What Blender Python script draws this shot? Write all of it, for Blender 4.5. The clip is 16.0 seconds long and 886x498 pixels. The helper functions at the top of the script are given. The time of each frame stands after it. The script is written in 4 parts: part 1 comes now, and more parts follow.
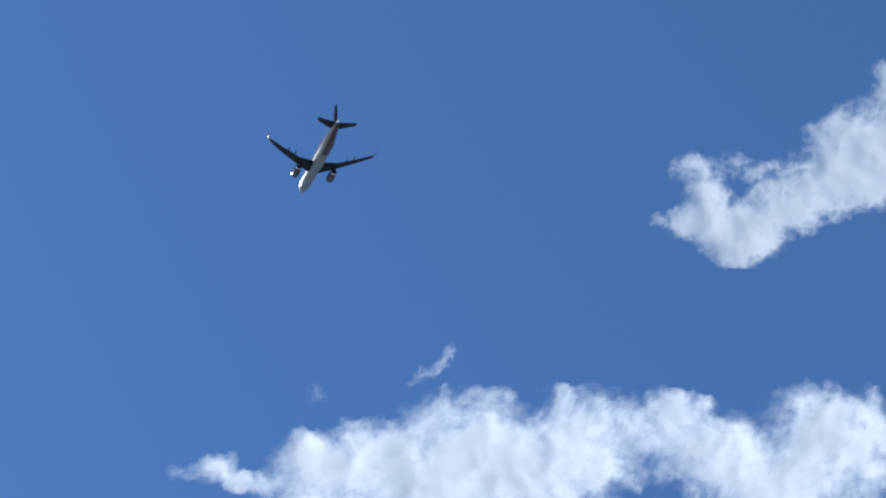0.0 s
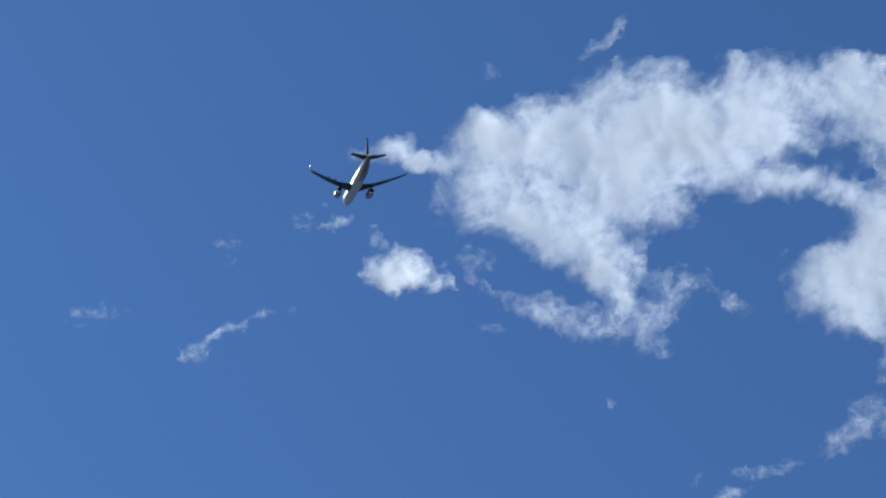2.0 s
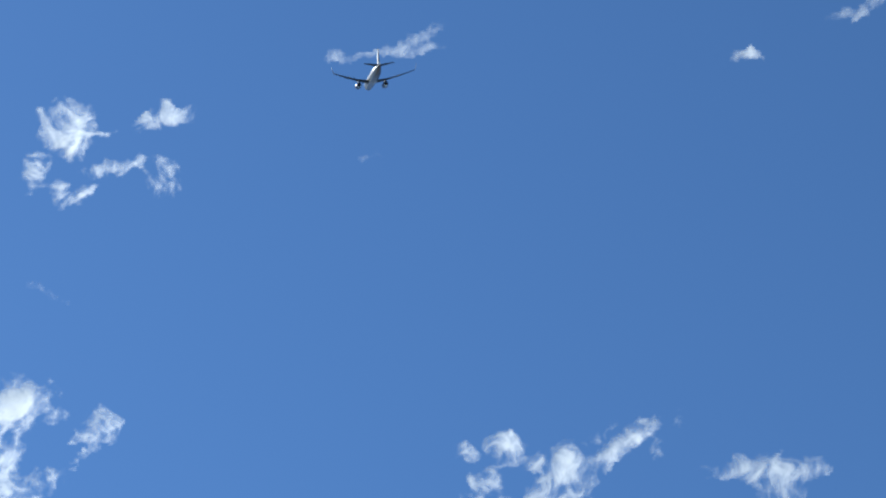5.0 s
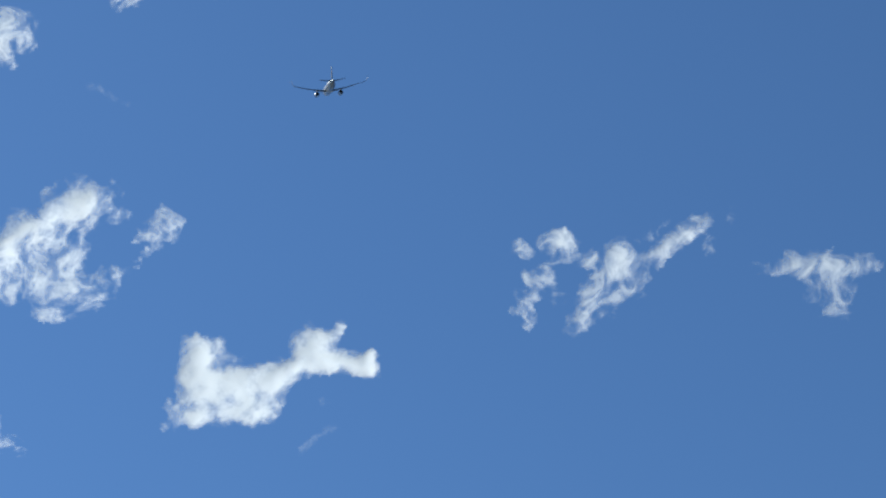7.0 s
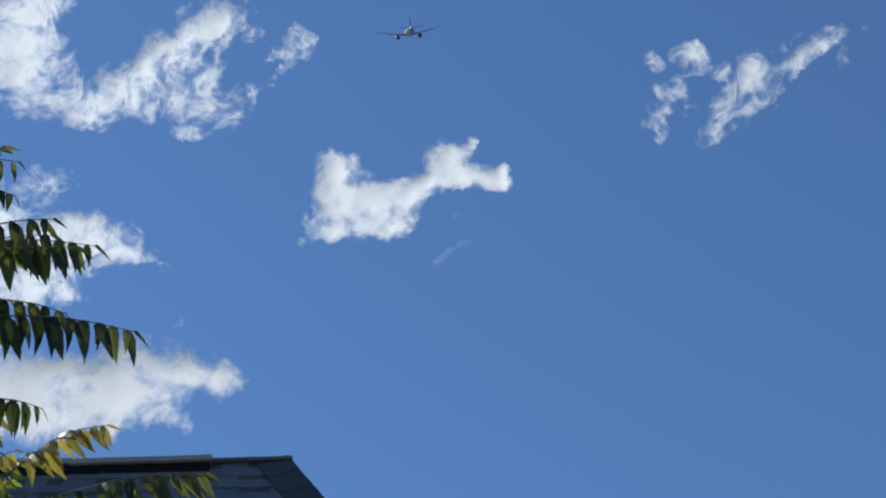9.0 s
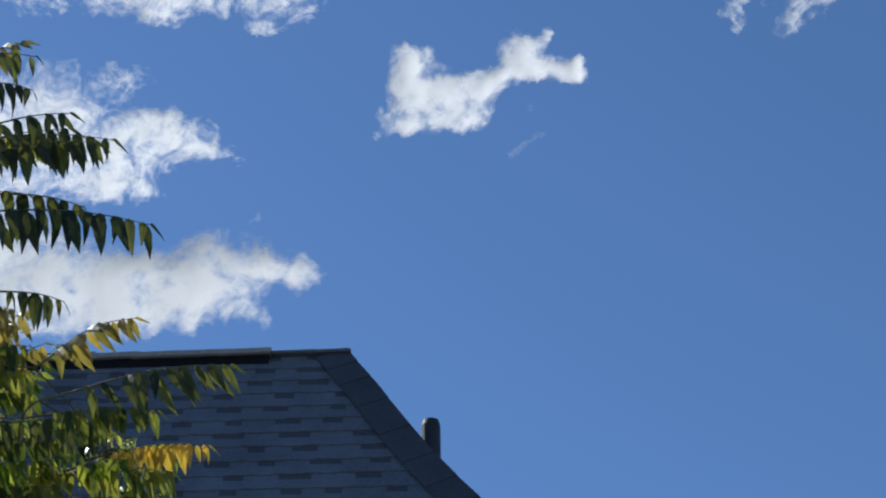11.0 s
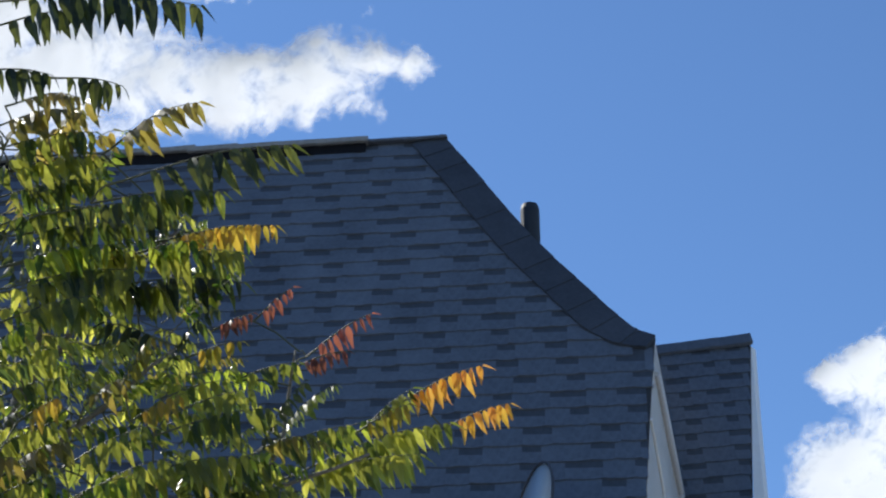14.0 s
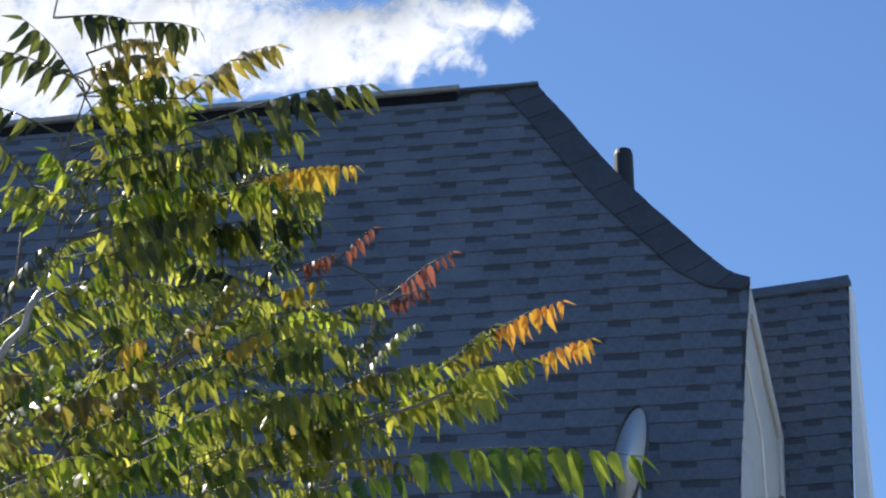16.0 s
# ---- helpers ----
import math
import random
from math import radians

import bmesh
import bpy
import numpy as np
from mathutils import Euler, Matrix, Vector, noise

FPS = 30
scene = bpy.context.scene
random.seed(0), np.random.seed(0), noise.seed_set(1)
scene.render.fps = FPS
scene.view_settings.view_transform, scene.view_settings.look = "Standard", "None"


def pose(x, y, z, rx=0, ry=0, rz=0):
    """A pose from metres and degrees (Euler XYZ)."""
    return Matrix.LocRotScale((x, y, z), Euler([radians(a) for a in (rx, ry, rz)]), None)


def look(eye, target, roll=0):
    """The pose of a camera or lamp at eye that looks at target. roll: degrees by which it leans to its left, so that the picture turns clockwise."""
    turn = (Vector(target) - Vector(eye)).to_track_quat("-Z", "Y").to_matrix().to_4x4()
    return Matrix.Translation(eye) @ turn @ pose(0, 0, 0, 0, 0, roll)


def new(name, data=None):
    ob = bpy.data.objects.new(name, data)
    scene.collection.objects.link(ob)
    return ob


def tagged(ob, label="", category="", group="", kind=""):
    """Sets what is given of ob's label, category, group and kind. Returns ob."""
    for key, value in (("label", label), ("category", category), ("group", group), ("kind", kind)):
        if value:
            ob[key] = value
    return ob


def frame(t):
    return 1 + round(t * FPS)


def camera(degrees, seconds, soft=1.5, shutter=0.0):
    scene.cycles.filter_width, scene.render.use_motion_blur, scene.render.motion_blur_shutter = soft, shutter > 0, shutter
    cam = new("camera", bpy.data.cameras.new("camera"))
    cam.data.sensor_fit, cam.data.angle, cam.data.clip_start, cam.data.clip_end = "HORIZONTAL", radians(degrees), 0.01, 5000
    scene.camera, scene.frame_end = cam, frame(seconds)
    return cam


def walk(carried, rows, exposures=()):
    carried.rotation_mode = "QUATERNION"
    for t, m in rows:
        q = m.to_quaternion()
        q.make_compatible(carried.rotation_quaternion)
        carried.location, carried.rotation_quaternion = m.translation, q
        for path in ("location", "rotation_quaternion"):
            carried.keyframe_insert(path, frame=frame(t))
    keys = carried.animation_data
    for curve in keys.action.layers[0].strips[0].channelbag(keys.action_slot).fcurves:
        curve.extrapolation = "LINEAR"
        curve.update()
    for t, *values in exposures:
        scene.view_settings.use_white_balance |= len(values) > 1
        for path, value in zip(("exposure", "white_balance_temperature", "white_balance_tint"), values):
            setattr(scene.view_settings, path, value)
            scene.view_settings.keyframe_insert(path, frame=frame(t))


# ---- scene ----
cam = camera(26.34, 16.0, soft=2.2)
# seconds, x, y, z in metres, then heading, tilt and roll in degrees
# the flight until 8.5 s makes the standing airliner seem to move
PATH = [
    (0.0, -27.22, 294.99, 71.36, 68.188, 70.984, -50.872),
    (0.5, -27.49, 278.43, 64.62, 59.353, 70.117, -42.745),
    (1.0, -27.58, 261.71, 58.32, 51.351, 69.152, -35.804),
    (1.5, -27.46, 244.84, 52.43, 44.260, 67.861, -30.150),
    (2.0, -27.12, 227.84, 46.93, 38.364, 66.045, -25.712),
    (2.5, -26.56, 210.70, 41.78, 33.486, 63.830, -21.996),
    (3.0, -25.76, 193.43, 36.96, 29.433, 61.559, -18.814),
    (3.5, -24.70, 176.04, 32.44, 25.913, 59.151, -15.800),
    (4.0, -23.37, 158.54, 28.18, 22.845, 56.632, -13.020),
    (4.5, -21.77, 140.94, 24.16, 20.447, 54.164, -10.918),
    (4.7, -21.05, 133.86, 22.61, 19.526, 53.225, -10.114),
    (5.2, -18.83, 115.98, 19.02, 17.626, 51.204, -8.531),
    (5.7, -16.31, 98.01, 15.58, 16.243, 49.570, -7.494),
    (6.2, -13.47, 79.96, 12.30, 15.226, 48.111, -6.828),
    (6.8, -9.54, 58.19, 8.49, 14.275, 46.292, -6.273),
    (7.0, -7.90, 50.91, 7.25, 14.000, 45.636, -6.120),
    (7.2, -5.80, 43.90, 6.35, 13.655, 44.981, -5.926),
    (7.4, -3.66, 37.05, 5.58, 13.226, 44.331, -5.684),
    (7.5, -2.60, 33.60, 5.25, 12.971, 44.010, -5.539),
    (7.6, -1.50, 30.10, 4.98, 12.680, 43.690, -5.377),
    (7.8, 0.72, 23.00, 4.52, 12.008, 43.056, -5.005),
    (8.0, 2.75, 15.90, 4.10, 11.294, 42.448, -4.587),
    (8.1, 3.12, 12.25, 3.80, 10.935, 42.157, -4.355),
    (8.2, 3.05, 8.55, 3.30, 10.566, 41.872, -4.105),
    (8.3, 2.30, 5.00, 2.65, 10.192, 41.595, -3.848),
    (8.4, 0.95, 1.75, 1.95, 9.820, 41.329, -3.596),
    (8.5, -0.17, 0.00, 1.655, 9.456, 41.075, -3.361),
    (8.6, -0.22, 0.00, 1.63, 9.107, 40.854, -3.162),
    (9.0, -0.22, 0.00, 1.63, 7.713, 39.969, -2.368),
    (9.2, -0.21, 0.00, 1.63, 7.150, 39.559, -2.092),
    (9.7, -0.17, 0.00, 1.63, 6.095, 38.683, -1.560),
    (10.2, -0.14, 0.00, 1.63, 5.457, 37.972, -1.231),
    (10.7, -0.11, 0.00, 1.63, 4.983, 37.275, -1.029),
    (11.2, -0.08, 0.00, 1.63, 4.421, 36.443, -0.879),
    (11.5, -0.06, 0.00, 1.63, 3.935, 35.817, -0.782),
    (12.0, -0.03, 0.00, 1.62, 2.940, 34.596, -0.629),
    (12.5, 0.00, 0.00, 1.60, 1.877, 33.289, -0.405),
    (13.0, 0.02, 0.00, 1.60, 0.978, 32.085, -0.135),
    (13.5, 0.03, 0.00, 1.60, 0.583, 31.139, -0.081),
    (14.0, 0.04, 0.00, 1.59, 0.384, 30.501, -0.097),
    (14.5, 0.06, 0.00, 1.56, 0.000, 30.000, -0.000),
    (15.0, 0.07, 0.00, 1.54, -0.843, 29.568, 0.235),
    (15.5, 0.09, 0.00, 1.53, -2.055, 29.298, 0.579),
    (16.0, 0.10, 0.00, 1.54, -3.200, 29.111, 0.579),
]


def stand(x, y, z, heading, tilt, roll):
    return pose(x, y, z, 0, 0, -heading) @ pose(0, 0, 0, 90 + tilt) @ pose(0, 0, 0, 0, 0, roll)


EXPOSURES = [(0.0, 0.20, 5850, 4), (1.5, -0.16, 5750, 4), (3.5, 0.05, 5750, 2), (7.0, -0.20, 6080, 0), (9.0, -0.34, 6200, 4), (12.0, -0.28, 6350, 6),
             (12.6, -0.16, 6400, 6), (13.4, 0.05, 6400, 6), (14.5, 0.11, 6450, 8), (16.0, 0.30, 6700, 8)]
walk(cam, [(row[0], stand(*row[1:])) for row in PATH], EXPOSURES)

# ---- daylight ----
SUN_AZ, SUN_EL = -48.0, 48.0        # degrees right of +y, degrees above the horizon
world = bpy.data.worlds.new("sky")
scene.world = world
world.use_nodes = True
wn, wl = world.node_tree.nodes, world.node_tree.links
sky = wn.new("ShaderNodeTexSky")
sky.sky_type = "NISHITA"
sky.sun_disc = False
sky.sun_elevation = radians(SUN_EL)
sky.sun_rotation = radians(SUN_AZ)
sky.altitude = 900.0
sky.air_density, sky.dust_density, sky.ozone_density = 1.0, 0.1, 8.5
wl.new(sky.outputs[0], wn["Background"].inputs[0])
wn["Background"].inputs[1].default_value = 0.15

sun = new("sun", bpy.data.lights.new("sun", "SUN"))
sun.data.energy, sun.data.angle, sun.data.color = 5.0, radians(0.55), (1.0, 0.95, 0.87)
sun_way = Vector((math.sin(radians(SUN_AZ)) * math.cos(radians(SUN_EL)), math.cos(radians(SUN_AZ)) * math.cos(radians(SUN_EL)), math.sin(radians(SUN_EL))))
sun.matrix_world = look(sun_way * 100, (0, 0, 0))


# ---- materials ----
def shader(name):
    m = bpy.data.materials.new(name)
    m.use_nodes = True
    t = m.node_tree
    return m, t.nodes, t.links, t.nodes["Principled BSDF"]


def ramp(nodes, links, source, stops):
    r = nodes.new("ShaderNodeValToRGB")
    e = r.color_ramp.elements
    while len(e) < len(stops):
        e.new(0.5)
    for k, (at, col) in enumerate(stops):
        e[k].position, e[k].color = at, (*col, 1)
    links.new(source, r.inputs[0])
    return r.outputs[0]


def noise_node(nodes, links, scale, detail=6.0, rough=0.6, coords="Object", warp=0.0):
    c = nodes.new("ShaderNodeTexCoord")
    n = nodes.new("ShaderNodeTexNoise")
    n.inputs["Scale"].default_value, n.inputs["Detail"].default_value, n.inputs["Roughness"].default_value = scale, detail, rough
    n.inputs["Distortion"].default_value = warp
    links.new(c.outputs[coords], n.inputs["Vector"])
    return n.outputs["Fac"]


def math_node(nodes, links, op, a, b):
    n = nodes.new("ShaderNodeMath")
    n.operation = op
    for k, v in enumerate((a, b)):
        if isinstance(v, (int, float)):
            n.inputs[k].default_value = v
        else:
            links.new(v, n.inputs[k])
    return n.outputs[0]


def bump(nodes, links, bsdf, height, strength, distance):
    b = nodes.new("ShaderNodeBump")
    b.inputs["Strength"].default_value, b.inputs["Distance"].default_value = strength, distance
    links.new(height, b.inputs["Height"])
    links.new(b.outputs[0], bsdf.inputs["Normal"])


def worn(name, dark, light, scale, rough=0.8, metal=0.0, relief=0.3, depth=0.003, vary=0.0):
    """A surface whose colour wanders between two tones at a coarse and a fine scale."""
    m, n, l, b = shader(name)
    coarse, fine = noise_node(n, l, scale), noise_node(n, l, scale * 14, 4.0)
    mixed = math_node(n, l, "ADD", math_node(n, l, "MULTIPLY", coarse, 0.6), math_node(n, l, "MULTIPLY", fine, 0.4))
    if vary:
        info = n.new("ShaderNodeObjectInfo")
        shift = math_node(n, l, "MULTIPLY", math_node(n, l, "SUBTRACT", info.outputs["Random"], 0.5), vary)
        mixed = math_node(n, l, "ADD", mixed, shift)
    l.new(ramp(n, l, mixed, [(0.3, dark), (0.7, light)]), b.inputs["Base Color"])
    b.inputs["Roughness"].default_value, b.inputs["Metallic"].default_value = rough, metal
    bump(n, l, b, fine, relief, depth)
    return m


SLATE = ((0.064, 0.078, 0.103), (0.132, 0.154, 0.194))
SHINGLE = worn("asphalt_shingle", *SLATE, 3.0, 0.92, relief=0.6, vary=0.05)
# dark granules that also paint the shadow below the overlying course
SHINGLE_BAND = worn("granule_shadow_band", (0.034, 0.040, 0.052), (0.066, 0.075, 0.092), 3.0, 0.92, relief=0.6)
SHINGLE_CAP = worn("cap_shingle", (0.026, 0.032, 0.045), (0.058, 0.068, 0.088), 3.0, 0.92, relief=0.6, vary=0.10)
# paler cap colour stands in for sunlight on the lifted ridge edge
SUNLIT_CAP = worn("sunlit_ridge_cap", (0.14, 0.145, 0.15), (0.30, 0.30, 0.30), 4.0, 0.9, relief=0.5)
FELT = worn("roof_underlay", (0.03, 0.032, 0.038), (0.06, 0.063, 0.07), 2.0, 0.95)
TRIM = worn("white_trim_paint", (0.78, 0.75, 0.71), (0.90, 0.87, 0.83), 1.6, 0.55, relief=0.1)
TRIM_WARM = worn("beige_cladding", (0.42, 0.39, 0.37), (0.54, 0.51, 0.48), 1.6, 0.6, relief=0.1)
SIDING = worn("grey_siding", (0.30, 0.30, 0.29), (0.42, 0.42, 0.40), 0.8, 0.7)
PIPE = worn("dark_vent_pipe", (0.012, 0.013, 0.016), (0.024, 0.026, 0.030), 5.0, 0.6)
DISH = worn("grey_dish_paint", (0.80, 0.79, 0.77), (0.90, 0.89, 0.87), 4.0, 0.85)
DISH_RIM = worn("dark_dish_edge", (0.03, 0.03, 0.035), (0.06, 0.06, 0.07), 4.0, 0.5)
STEEL = worn("galvanised_steel", (0.30, 0.31, 0.32), (0.48, 0.49, 0.50), 8.0, 0.45, 0.8)
BARK = worn("grey_brown_bark", (0.10, 0.08, 0.06), (0.27, 0.23, 0.18), 9.0, 0.7, relief=0.5, depth=0.004)
# lighter copy of the bark: sunlight and gloss put into one branch's colour
SUNLIT_BARK = worn("sunlit_grey_bark", (0.16, 0.14, 0.12), (0.36, 0.33, 0.29), 9.0, 0.4, relief=0.4, depth=0.003)
# unseen ground, its pale tone chosen for the light it throws back up
BOUNCE_GROUND = worn("unseen_bounce_ground", (0.17, 0.172, 0.16), (0.31, 0.31, 0.29), 0.05, 0.9, relief=0.5, depth=0.03)
HULL = worn("white_aircraft_paint", (0.12, 0.12, 0.123), (0.18, 0.18, 0.18), 0.15, 0.26, relief=0.02)
WING = worn("grey_wing_skin", (0.010, 0.011, 0.014), (0.024, 0.026, 0.030), 0.2, 0.6, 0.0, relief=0.02)
LIVERY = worn("dark_red_livery", (0.018, 0.008, 0.010), (0.040, 0.012, 0.016), 0.3, 0.3, relief=0.02)
NACELLE = worn("maroon_nacelle_paint", (0.016, 0.004, 0.007), (0.034, 0.008, 0.012), 0.5, 0.22, relief=0.02)
# dark navy puts the fin's shaded side into its colour
FIN = worn("shaded_navy_fin", (0.016, 0.019, 0.032), (0.036, 0.040, 0.064), 0.4, 0.35, 0.0, relief=0.01)
LIP = worn("polished_inlet_metal", (0.60, 0.60, 0.62), (0.80, 0.80, 0.82), 1.0, 0.12, 1.0, relief=0.02)
# near-black for glass and exhausts, and for shade painted into openings
DARK = worn("dark_parts_and_shade", (0.006, 0.006, 0.008), (0.014, 0.014, 0.017), 1.0, 0.6)
for skin, shine in ((WING, 0.12), (HULL, 0.22), (FIN, 0.1), (DARK, 0.1)):
    skin.node_tree.nodes["Principled BSDF"].inputs["Specular IOR Level"].default_value = shine


def leaf_material(name, low, high, through_low, through_high):
    m, n, l, b = shader(name)
    info = n.new("ShaderNodeObjectInfo")
    grain = noise_node(n, l, 30.0, 4.0)
    island = n.new("ShaderNodeNewGeometry")
    f = math_node(n, l, "ADD", math_node(n, l, "MULTIPLY", info.outputs["Random"], 0.28), math_node(n, l, "MULTIPLY", island.outputs["Random Per Island"], 0.58))
    f = math_node(n, l, "ADD", f, math_node(n, l, "MULTIPLY", math_node(n, l, "SUBTRACT", grain, 0.35), 0.5))
    l.new(ramp(n, l, f, [(0.25, low), (0.95, high)]), b.inputs["Base Color"])
    b.inputs["Roughness"].default_value = 0.34
    b.inputs["Specular IOR Level"].default_value = 1.0
    tr = n.new("ShaderNodeBsdfTranslucent")
    l.new(ramp(n, l, f, [(0.25, through_low), (0.95, through_high)]), tr.inputs["Color"])
    mix = n.new("ShaderNodeMixShader")
    mix.inputs[0].default_value = 0.72
    l.new(b.outputs[0], mix.inputs[1])
    l.new(tr.outputs[0], mix.inputs[2])
    l.new(mix.outputs[0], n["Material Output"].inputs["Surface"])
    bump(n, l, b, grain, 0.25, 0.002)
    return m


LEAF = {
    "g": leaf_material("green_leaf", (0.030, 0.044, 0.016), (0.125, 0.140, 0.048), (0.11, 0.16, 0.025), (0.90, 0.86, 0.13)),
    # darker copy of the green leaf: shade and silhouette put into its colour
    "d": leaf_material("shaded_green_leaf", (0.018, 0.024, 0.013), (0.055, 0.060, 0.030), (0.03, 0.045, 0.012), (0.24, 0.26, 0.05)),
    "l": leaf_material("light_green_leaf", (0.05, 0.10, 0.02), (0.13, 0.20, 0.03), (0.07, 0.13, 0.01), (0.80, 0.88, 0.10)),
    "y": leaf_material("yellowing_leaf", (0.06, 0.060, 0.022), (0.22, 0.140, 0.045), (0.16, 0.16, 0.03), (0.60, 0.44, 0.09)),
    "a": leaf_material("amber_leaf", (0.14, 0.11, 0.03), (0.28, 0.16, 0.04), (0.34, 0.32, 0.04), (0.92, 0.58, 0.07)),
    "o": leaf_material("orange_leaf", (0.20, 0.11, 0.035), (0.34, 0.13, 0.045), (0.85, 0.50, 0.06), (0.95, 0.42, 0.10)),
    "r": leaf_material("reddish_leaf", (0.09, 0.045, 0.035), (0.24, 0.07, 0.06), (0.22, 0.08, 0.045), (0.58, 0.18, 0.10)),
}


def cloud_material(name, coarse, coarse_by, small, small_by, low, high, most=0.97, strands=0.0, white=0.66, detail=9.0, shade=0.34):
    m, n, l, b = shader(name)
    n.remove(b)
    att = n.new("ShaderNodeAttribute")
    att.attribute_name = "thickness"
    dens = att.outputs["Fac"]
    deep = n.new("ShaderNodeAttribute")
    deep.attribute_name = "depth"
    swirl = noise_node(n, l, coarse, detail, 0.55, warp=1.2)
    fine = noise_node(n, l, small, 6.0, 0.55, warp=1.0)
    d = math_node(n, l, "ADD", dens, math_node(n, l, "MULTIPLY", math_node(n, l, "SUBTRACT", swirl, 0.5), coarse_by))
    d = math_node(n, l, "ADD", d, math_node(n, l, "MULTIPLY", math_node(n, l, "SUBTRACT", fine, 0.5), small_by))
    if strands:
        # thin curling filaments where a slow swirl crosses its middle value
        curl = noise_node(n, l, coarse * 0.8, 3.0, 0.5, warp=1.6)
        ridge = math_node(n, l, "SUBTRACT", 0.22, math_node(n, l, "ABSOLUTE", math_node(n, l, "SUBTRACT", curl, 0.5), 0.0))
        d = math_node(n, l, "ADD", d, math_node(n, l, "MULTIPLY", math_node(n, l, "SUBTRACT", ridge, 0.14), strands))
    body = n.new("ShaderNodeMapRange")
    body.interpolation_type = "SMOOTHSTEP"
    body.inputs["From Min"].default_value, body.inputs["From Max"].default_value = low, high
    l.new(d, body.inputs["Value"])
    rim = n.new("ShaderNodeMapRange")
    rim.inputs["From Min"].default_value, rim.inputs["From Max"].default_value = 0.02, 0.18
    l.new(dens, rim.inputs["Value"])
    cover = math_node(n, l, "MULTIPLY", math_node(n, l, "MULTIPLY", body.outputs[0], rim.outputs[0]), most)
    thick = n.new("ShaderNodeMapRange")
    thick.inputs["From Min"].default_value, thick.inputs["From Max"].default_value = 0.58, 1.35
    thick.inputs["To Min"].default_value, thick.inputs["To Max"].default_value = 0.0, shade
    l.new(math_node(n, l, "ADD", deep.outputs["Fac"], math_node(n, l, "MULTIPLY", math_node(n, l, "SUBTRACT", swirl, 0.5), 0.75)), thick.inputs["Value"])
    front, back, inside, clear = n.new("ShaderNodeBsdfDiffuse"), n.new("ShaderNodeBsdfTranslucent"), n.new("ShaderNodeMixShader"), n.new("ShaderNodeBsdfTransparent")
    front.inputs["Color"].default_value = (white, white, white, 1)
    back.inputs["Color"].default_value = (white, white, white, 1)
    l.new(thick.outputs[0], inside.inputs[0])
    l.new(back.outputs[0], inside.inputs[1])
    l.new(front.outputs[0], inside.inputs[2])
    mix = n.new("ShaderNodeMixShader")
    l.new(cover, mix.inputs[0])
    l.new(clear.outputs[0], mix.inputs[1])
    l.new(inside.outputs[0], mix.inputs[2])
    l.new(mix.outputs[0], n["Material Output"].inputs["Surface"])
    return m


VAPOUR = cloud_material("cloud_vapour", 0.012, 1.6, 0.04, 0.65, 0.08, 1.10, white=0.62, shade=0.20)
SOFT = cloud_material("soft_cloud_vapour", 0.007, 1.15, 0.022, 0.36, 0.03, 0.98, white=0.68, detail=6.0, shade=0.60)
VEIL = cloud_material("thin_cloud_vapour", 0.018, 1.2, 0.060, 0.60, 0.04, 1.25, 0.75)
TORN = cloud_material("torn_cloud_vapour", 0.012, 2.1, 0.045, 0.9, 0.08, 1.75, strands=3.6, white=0.64)
RAGGED = cloud_material("ragged_cloud_vapour", 0.009, 2.1, 0.030, 0.7, 0.08, 1.40, strands=1.6, white=0.55, detail=8.0, shade=0.16)


# ---- builders ----
def part(name, bm, material, parent=None, label="", smooth=False, m=None):
    """Links a bmesh as one mesh object under a thing or a part."""
    me = bpy.data.meshes.new(name)
    bm.to_mesh(me)
    bm.free()
    for mat in material if isinstance(material, (list, tuple)) else [material]:
        me.materials.append(mat)
    if smooth:
        me.polygons.foreach_set("use_smooth", [True] * len(me.polygons))
    ob = new(name, me)
    ob.parent = parent
    if m is not None:
        ob.matrix_basis = m
    if label:
        ob["label"] = label
    return ob


def thing(name, label, category, m, group="", kind=""):
    ob = new(name)
    ob.matrix_basis = m
    ob.empty_display_size = 0.2
    return tagged(ob, label, category, group, kind)


def block(x0, x1, y0, y1, z0, z1, bevel=0.0):
    bm = bmesh.new()
    bmesh.ops.create_cube(bm, size=1.0, matrix=Matrix.Translation(((x0 + x1) / 2, (y0 + y1) / 2, (z0 + z1) / 2)) @ Matrix.Diagonal((x1 - x0, y1 - y0, z1 - z0, 1)))
    if bevel:
        bmesh.ops.bevel(bm, geom=bm.edges[:], offset=bevel, segments=2, affect="EDGES")
    return bm


def slab(points, back):
    """A solid from a front outline, pushed along the vector back."""
    bm = bmesh.new()
    a = [bm.verts.new(p) for p in points]
    b = [bm.verts.new(Vector(p) + Vector(back)) for p in points]
    bm.faces.new(a)
    bm.faces.new(b[::-1])
    for k in range(len(a)):
        bm.faces.new((a[k - 1], b[k - 1], b[k], a[k]))
    bmesh.ops.recalc_face_normals(bm, faces=bm.faces[:])
    return bm


def loft(rings, closed=True, caps=True):
    """A skin over rings of equal length."""
    bm = bmesh.new()
    v = [[bm.verts.new(p) for p in ring] for ring in rings]
    n = len(v[0])
    for a, b in zip(v, v[1:]):
        for k in range(n if closed else n - 1):
            bm.faces.new((a[k], a[(k + 1) % n], b[(k + 1) % n], b[k]))
    if caps:
        bm.faces.new(v[0][::-1])
        bm.faces.new(v[-1])
    bmesh.ops.recalc_face_normals(bm, faces=bm.faces[:])
    return bm


